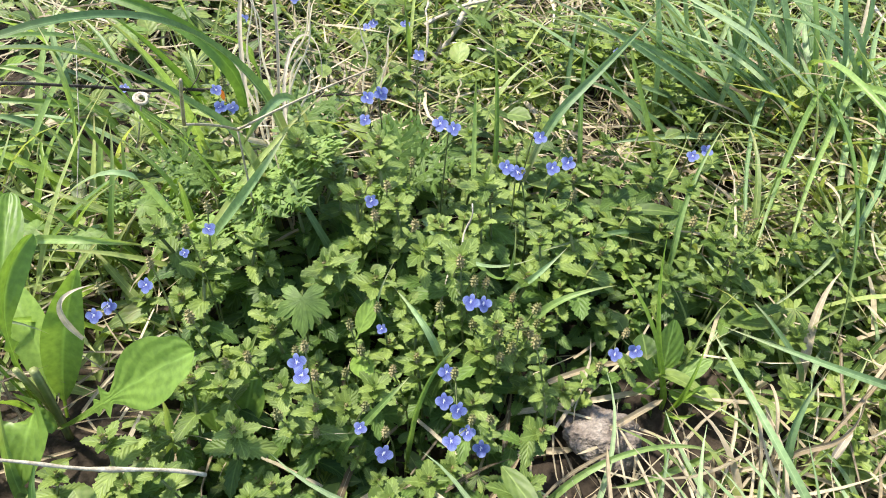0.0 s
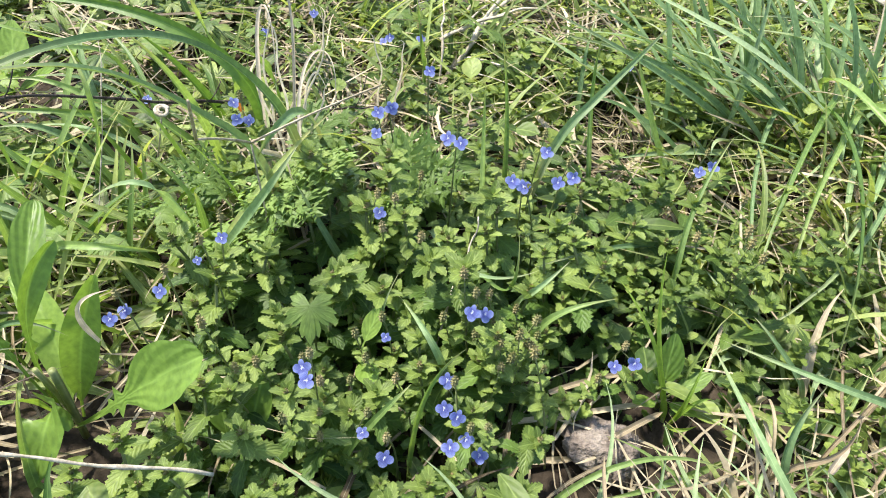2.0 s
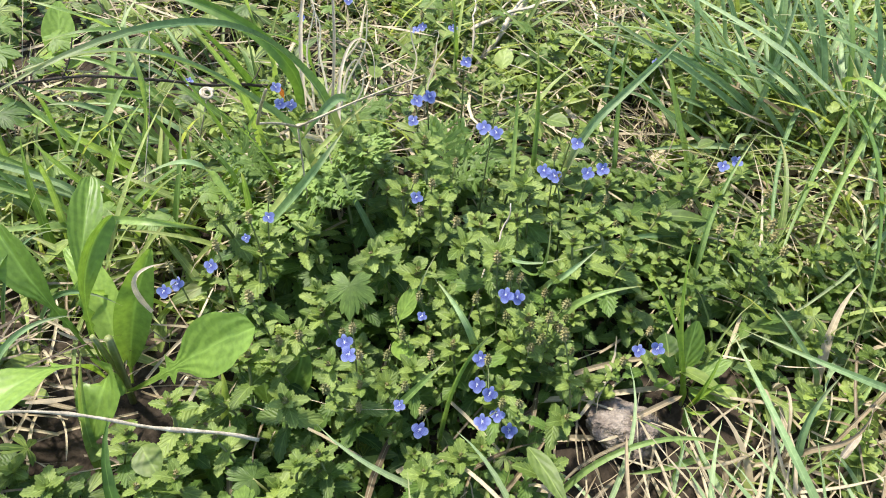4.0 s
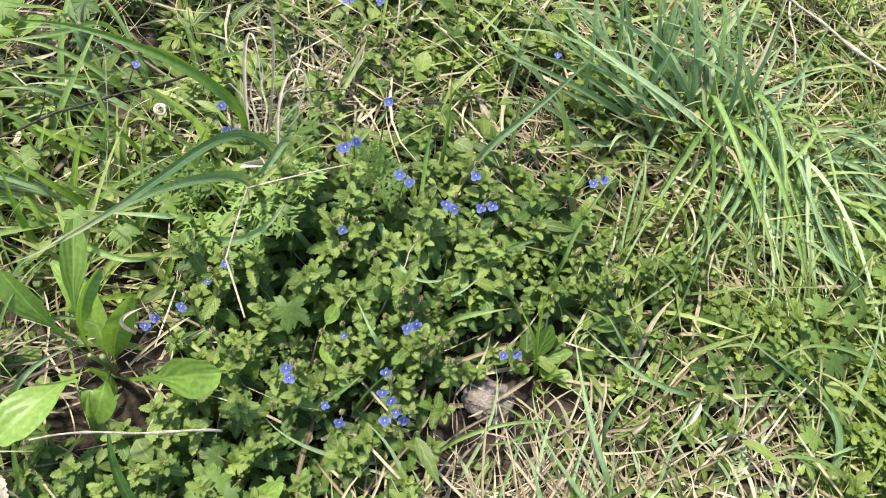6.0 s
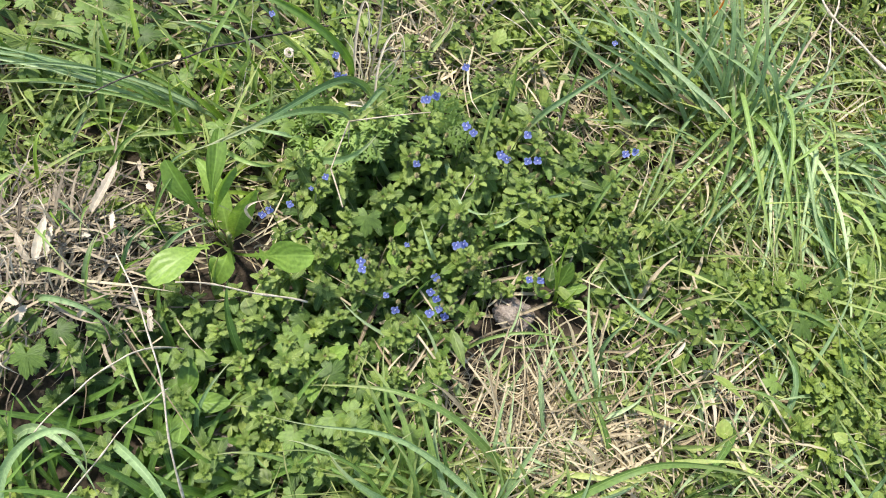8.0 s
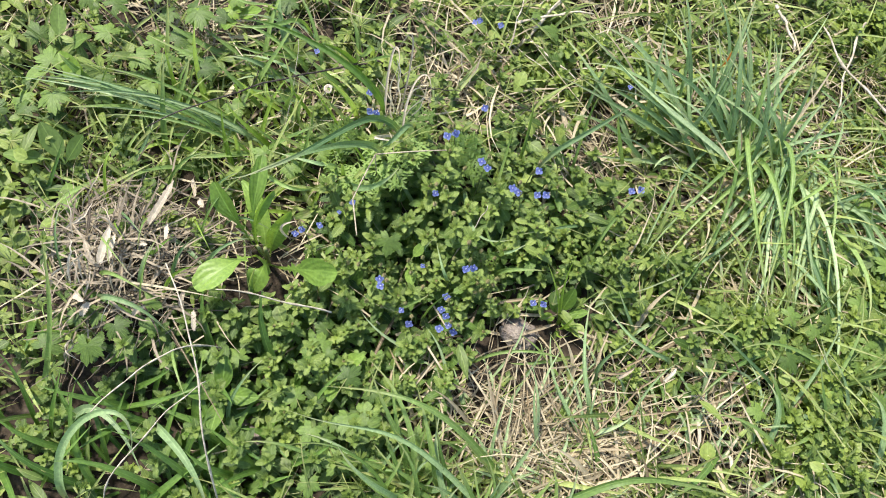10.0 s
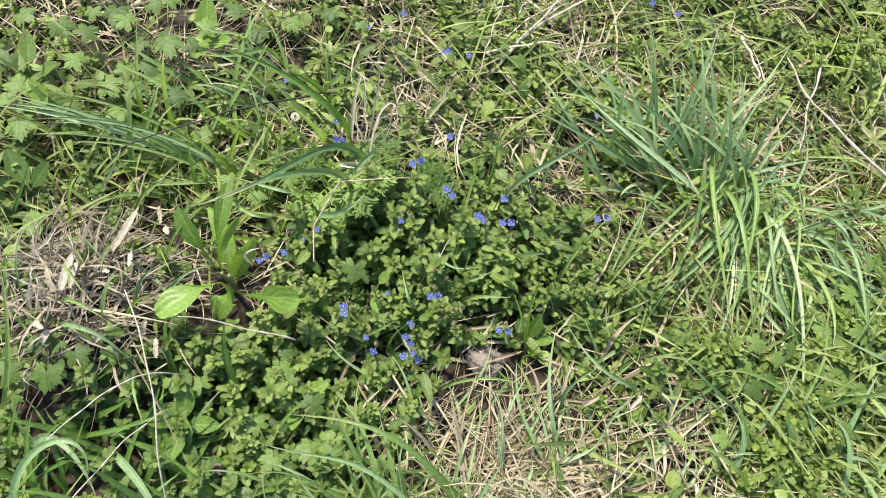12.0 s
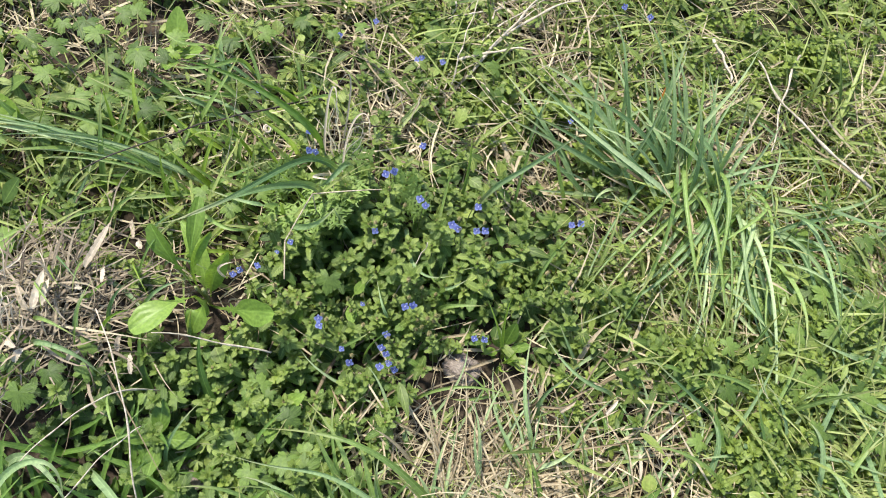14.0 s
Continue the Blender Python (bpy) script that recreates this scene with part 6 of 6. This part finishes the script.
def dead_strand(ctrl, width, mat=None):
    COUNT[0] += 1
    p = rooted(ctrl, 18)
    wob = np.stack([np.sin(np.arange(len(p)) * 0.9 + COUNT[0]), np.cos(np.arange(len(p)) * 0.7), 0 * np.arange(len(p))], -1) * 0.0013 * min(1.0, float(np.linalg.norm(p[-1] - p[0])) / 0.14) ** 2
    rise = abs(p[-1][2] - p[0][2]) / float(np.linalg.norm(p[-1] - p[0]))
    facing = (0.3, -0.85, 0.45) if rise > 0.6 else (-0.15, -0.35, 0.9)
    ob = new("dead_strand", mesh_of("dead_strand", *strip_arrays(p + wob, width * 0.5, 0.25, facing, 0.7 * math.sin(COUNT[0]), 0.5, 2.2), mat or M_PALE))
    return tagged(ob, "bleached dead grass leaf, twisted and standing", "dead leaf", "bleached dead grass leaves")


long_blade([(0.201, 0.330, 0.010), (0.180, 0.355, 0.075), (0.183, 0.376, 0.120)], 0.0045, 'lime')
long_blade([(0.198, 0.332, 0.020), (0.182, 0.338, 0.080), (0.154, 0.365, 0.100)], 0.0045, 'lime')
long_blade([(0.204, 0.320, 0.000), (0.205, 0.307, 0.040), (0.218, 0.337, 0.060)], 0.0035, 'lime')
long_blade([(0.204, 0.320, 0.000), (0.210, 0.314, 0.045), (0.228, 0.324, 0.030)], 0.0035, 'lime')
long_blade([(0.202, 0.320, 0.000), (0.197, 0.292, 0.033), (0.220, 0.312, 0.015)], 0.0035, 'lime')
dead_strand([(-0.099, 0.526, 0.050), (-0.106, 0.491, 0.180), (-0.094, 0.544, 0.190)], 0.005)
dead_strand([(-0.094, 0.536, 0.050), (-0.089, 0.510, 0.185), (-0.103, 0.537, 0.180)], 0.005)
dead_strand([(-0.084, 0.511, 0.060), (-0.057, 0.506, 0.125), (-0.058, 0.530, 0.130)], 0.005)
dead_strand([(-0.086, 0.550, 0.060), (-0.069, 0.524, 0.180), (-0.059, 0.539, 0.100)], 0.005)
dead_strand([(-0.101, 0.536, 0.060), (-0.117, 0.518, 0.160), (-0.129, 0.519, 0.140)], 0.005)
dead_strand([(-0.102, 0.597, 0.060), (-0.047, 0.573, 0.160), (-0.073, 0.556, 0.180)], 0.004)
dead_strand([(-0.028, 0.613, 0.050), (-0.016, 0.596, 0.130), (-0.048, 0.615, 0.130)], 0.004)
dead_strand([(-0.012, 0.625, 0.050), (-0.001, 0.627, 0.120), (-0.011, 0.622, 0.110)], 0.004)
dead_strand([(0.056, 0.606, 0.050), (0.054, 0.554, 0.105), (0.056, 0.569, 0.100)], 0.006)
dead_strand([(-0.09, 0.505, 0.05), (-0.067, 0.500, 0.165), (-0.04, 0.500, 0.175), (-0.061, 0.500, 0.215)], 0.004)
dead_strand([(-0.082, 0.464, 0.100), (-0.068, 0.442, 0.085), (-0.078, 0.448, 0.050)], 0.003)
curled_leaf([(-0.166, 0.3, 0.085), (-0.178, 0.296, 0.118), (-0.168, 0.3, 0.126), (-0.154, 0.31, 0.122)], 0.0035, "white curled dead leaf beside the rosette", True)
curled_leaf([(-0.09, 0.47, 0.1), (-0.12, 0.44, 0.13), (-0.09, 0.44, 0.14), (-0.07, 0.45, 0.13)], 0.004)
wisp = random.Random(12)
for k in range(24):
    a = wisp.gauss(0.9, 0.8)
    x, y = wisp.gauss(-0.368, 0.036), wisp.gauss(0.205, 0.045)
    ln, up = wisp.uniform(0.02, 0.05), float(ground_z(x, y)) + wisp.uniform(0.045, 0.08)
    dead_strand([(x, y, up), (x + 0.5 * ln * math.cos(a), y + 0.5 * ln * math.sin(a), up + wisp.uniform(0.005, 0.03)), (x + ln * math.cos(a + 0.7), y + ln * math.sin(a + 0.7), up + wisp.uniform(-0.02, 0.015))], wisp.uniform(0.002, 0.006), M_WISP)


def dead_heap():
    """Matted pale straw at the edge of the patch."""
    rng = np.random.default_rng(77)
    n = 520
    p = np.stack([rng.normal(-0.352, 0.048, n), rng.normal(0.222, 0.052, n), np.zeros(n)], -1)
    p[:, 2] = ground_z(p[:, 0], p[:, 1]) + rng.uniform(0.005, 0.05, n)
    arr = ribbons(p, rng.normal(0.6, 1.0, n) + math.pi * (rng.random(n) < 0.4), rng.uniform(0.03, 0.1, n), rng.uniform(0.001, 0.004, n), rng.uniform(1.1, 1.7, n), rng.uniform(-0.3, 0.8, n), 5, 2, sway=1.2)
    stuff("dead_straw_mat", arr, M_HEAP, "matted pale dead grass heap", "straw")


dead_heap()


def flake(a, b, width, low, high):
    """A torn bleached sheath lying on the straw, its ends ragged and one side curled up."""
    COUNT[0] += 1
    k = COUNT[0]
    ctrl = [(a[0], a[1], low), ((a[0] + b[0]) / 2 + 0.003 * math.sin(k), (a[1] + b[1]) / 2 + 0.003 * math.cos(k), (low + high) / 2 + 0.007), (b[0], b[1], high)]
    v, q, uv = strip_arrays(bezier(ctrl, 14), width, 0.3 + 0.15 * math.sin(1.7 * k), (0.1, -0.45, 0.9), 0.35 * math.sin(2.3 * k), 0.55, 7)
    v = v + 0.0006 * np.stack([np.sin(1.9 * np.arange(len(v)) + k), np.cos(2.7 * np.arange(len(v))), np.sin(3.1 * np.arange(len(v)))], -1)
    tagged(new("dead_sheath", mesh_of("dead_sheath", v, q, uv, M_WISP)), "bleached papery dead grass sheath lying on straw", "dead leaf", "papery dead sheaths")


flake((-0.33, 0.262), (-0.317, 0.318), 0.0085, 0.085, 0.105)
for a, b, width in (((-0.357, 0.193), (-0.362, 0.239), 0.009), ((-0.362, 0.191), (-0.381, 0.214), 0.007), ((-0.372, 0.154), (-0.354, 0.146), 0.009), ((-0.356, 0.132), (-0.35, 0.148), 0.008), ((-0.349, 0.2), (-0.352, 0.231), 0.006), ((-0.318, 0.35), (-0.302, 0.325), 0.006), ((-0.298, 0.325), (-0.286, 0.314), 0.008), ((-0.328, 0.236), (-0.316, 0.233), 0.006), ((-0.303, 0.152), (-0.292, 0.165), 0.006), ((-0.257, 0.18), (-0.259, 0.198), 0.006), ((-0.235, 0.16), (-0.243, 0.182), 0.006), ((-0.314, 0.272), (-0.304, 0.25), 0.006)):
    low = float(ground_z(*a)) + 0.056
    flake(a, b, width, low, low + 0.008)

# green blades coming up through the heap
heap = random.Random(31)
for k in range(20):
    x, y, a, ln = heap.uniform(-0.41, -0.26), heap.uniform(0.12, 0.34), heap.gauss(0.5, 1.1), heap.uniform(0.05, 0.1)
    z = float(ground_z(x, y))
    long_blade([(x, y, z), (x + 0.35 * ln * math.cos(a), y + 0.35 * ln * math.sin(a), z + 0.09 + 0.4 * ln), (x + ln * math.cos(a), y + ln * math.sin(a), z + 0.065 + 0.3 * ln)], heap.uniform(0.003, 0.006), heap.choice(("green", "green", "lime", "blue")))


def ring_shell():
    a = np.linspace(0.3, 2 * math.pi * 1.75, 40)
    r = np.linspace(0.0056, 0.0022, 40)
    path = np.stack([r * np.cos(a), r * np.sin(a), np.linspace(0, 0.002, 40)], -1)
    ob = new("curled_dry_husk", mesh_of("curled_dry_husk", *tube_arrays(path, np.linspace(0.0019, 0.0008, 40), 10), M_STALK))
    ob.matrix_basis = pose(-0.184, 0.506, 0.105, 20, 10, 30)
    part("stalk", mesh_of("stalk", *tube_arrays(bezier([(0, 0, 0), (0.002, 0.002, -0.05), (0, 0, -0.1)], 6), 0.0007, 5), M_STALK), ob)
    tagged(ob, "small cream-coloured curled husk on a stalk", "husk")


ring_shell()


def tinted_leaf(ctrl, width, mat, words):
    v, q, uv = bent_leaf(SPOON, ctrl, (0.1, -0.6, 0.8), width)
    tagged(new("fallen_leaf", mesh_of("fallen_leaf", v, q, uv, mat)), words, "leaf")


tinted_leaf([(-0.129, 0.535, 0.085), (-0.13, 0.533, 0.092), (-0.131, 0.531, 0.098), (-0.132, 0.528, 0.103)], 0.5, M_ORANGE, "small orange withered leaf beside blue flowers")
tinted_leaf([(0.318, 0.72, 0.12), (0.317, 0.716, 0.14), (0.315, 0.713, 0.155), (0.312, 0.71, 0.17)], 0.16, M_ORANGE, "orange withered tip of a grass leaf in the tuft")
tinted_leaf([(0.37, 0.2, 0.035), (0.355, 0.215, 0.045), (0.34, 0.205, 0.046), (0.322, 0.186, 0.034)], 0.4, M_STRAW_PART, "broad brown dead grass leaf on the straw")
tinted_leaf([(-0.5, 0.432, 0.045), (-0.512, 0.44, 0.06), (-0.525, 0.446, 0.07), (-0.546, 0.459, 0.068)], 0.9, M_LIME, "bright yellow-green lance-shaped leaf above darker herbs")

# bleached pieces on the worn ground
for a, b in (((0.287, 0.267, 0.04), (0.303, 0.285, 0.045)), ((0.346, 0.282, 0.04), (0.357, 0.302, 0.045)), ((0.397, 0.244, 0.04), (0.401, 0.21, 0.045)), ((0.443, 0.214, 0.04), (0.445, 0.197, 0.045)), ((0.373, 0.345, 0.04), (0.376, 0.328, 0.045))):
    m = tuple((p + q) / 2 + (0, 0, 0.008)[k] for k, (p, q) in enumerate(zip(a, b)))
    ob = new("bleached_straw", mesh_of("bleached_straw", *strip_arrays(bezier([a, m, b], 9), 0.005, 0.35, (0.1, -0.2, 1), base=0.8, tip=6), M_WISP))
    tagged(ob, "short bleached white piece of dead grass", "straw", "bleached straw pieces")

# looped dead leaves at the back of the patch
for pts, w in (([(-0.076, 0.492, 0.1), (-0.09, 0.56, 0.16), (-0.045, 0.57, 0.15), (-0.052, 0.5, 0.11)], 0.0028), ([(-0.104, 0.5, 0.1), (-0.125, 0.57, 0.2), (-0.1, 0.58, 0.19), (-0.087, 0.47, 0.13)], 0.0034), ([(-0.09, 0.53, 0.06), (-0.085, 0.58, 0.2), (-0.1, 0.6, 0.18), (-0.108, 0.54, 0.17)], 0.0026)):
    curled_leaf(pts, w)
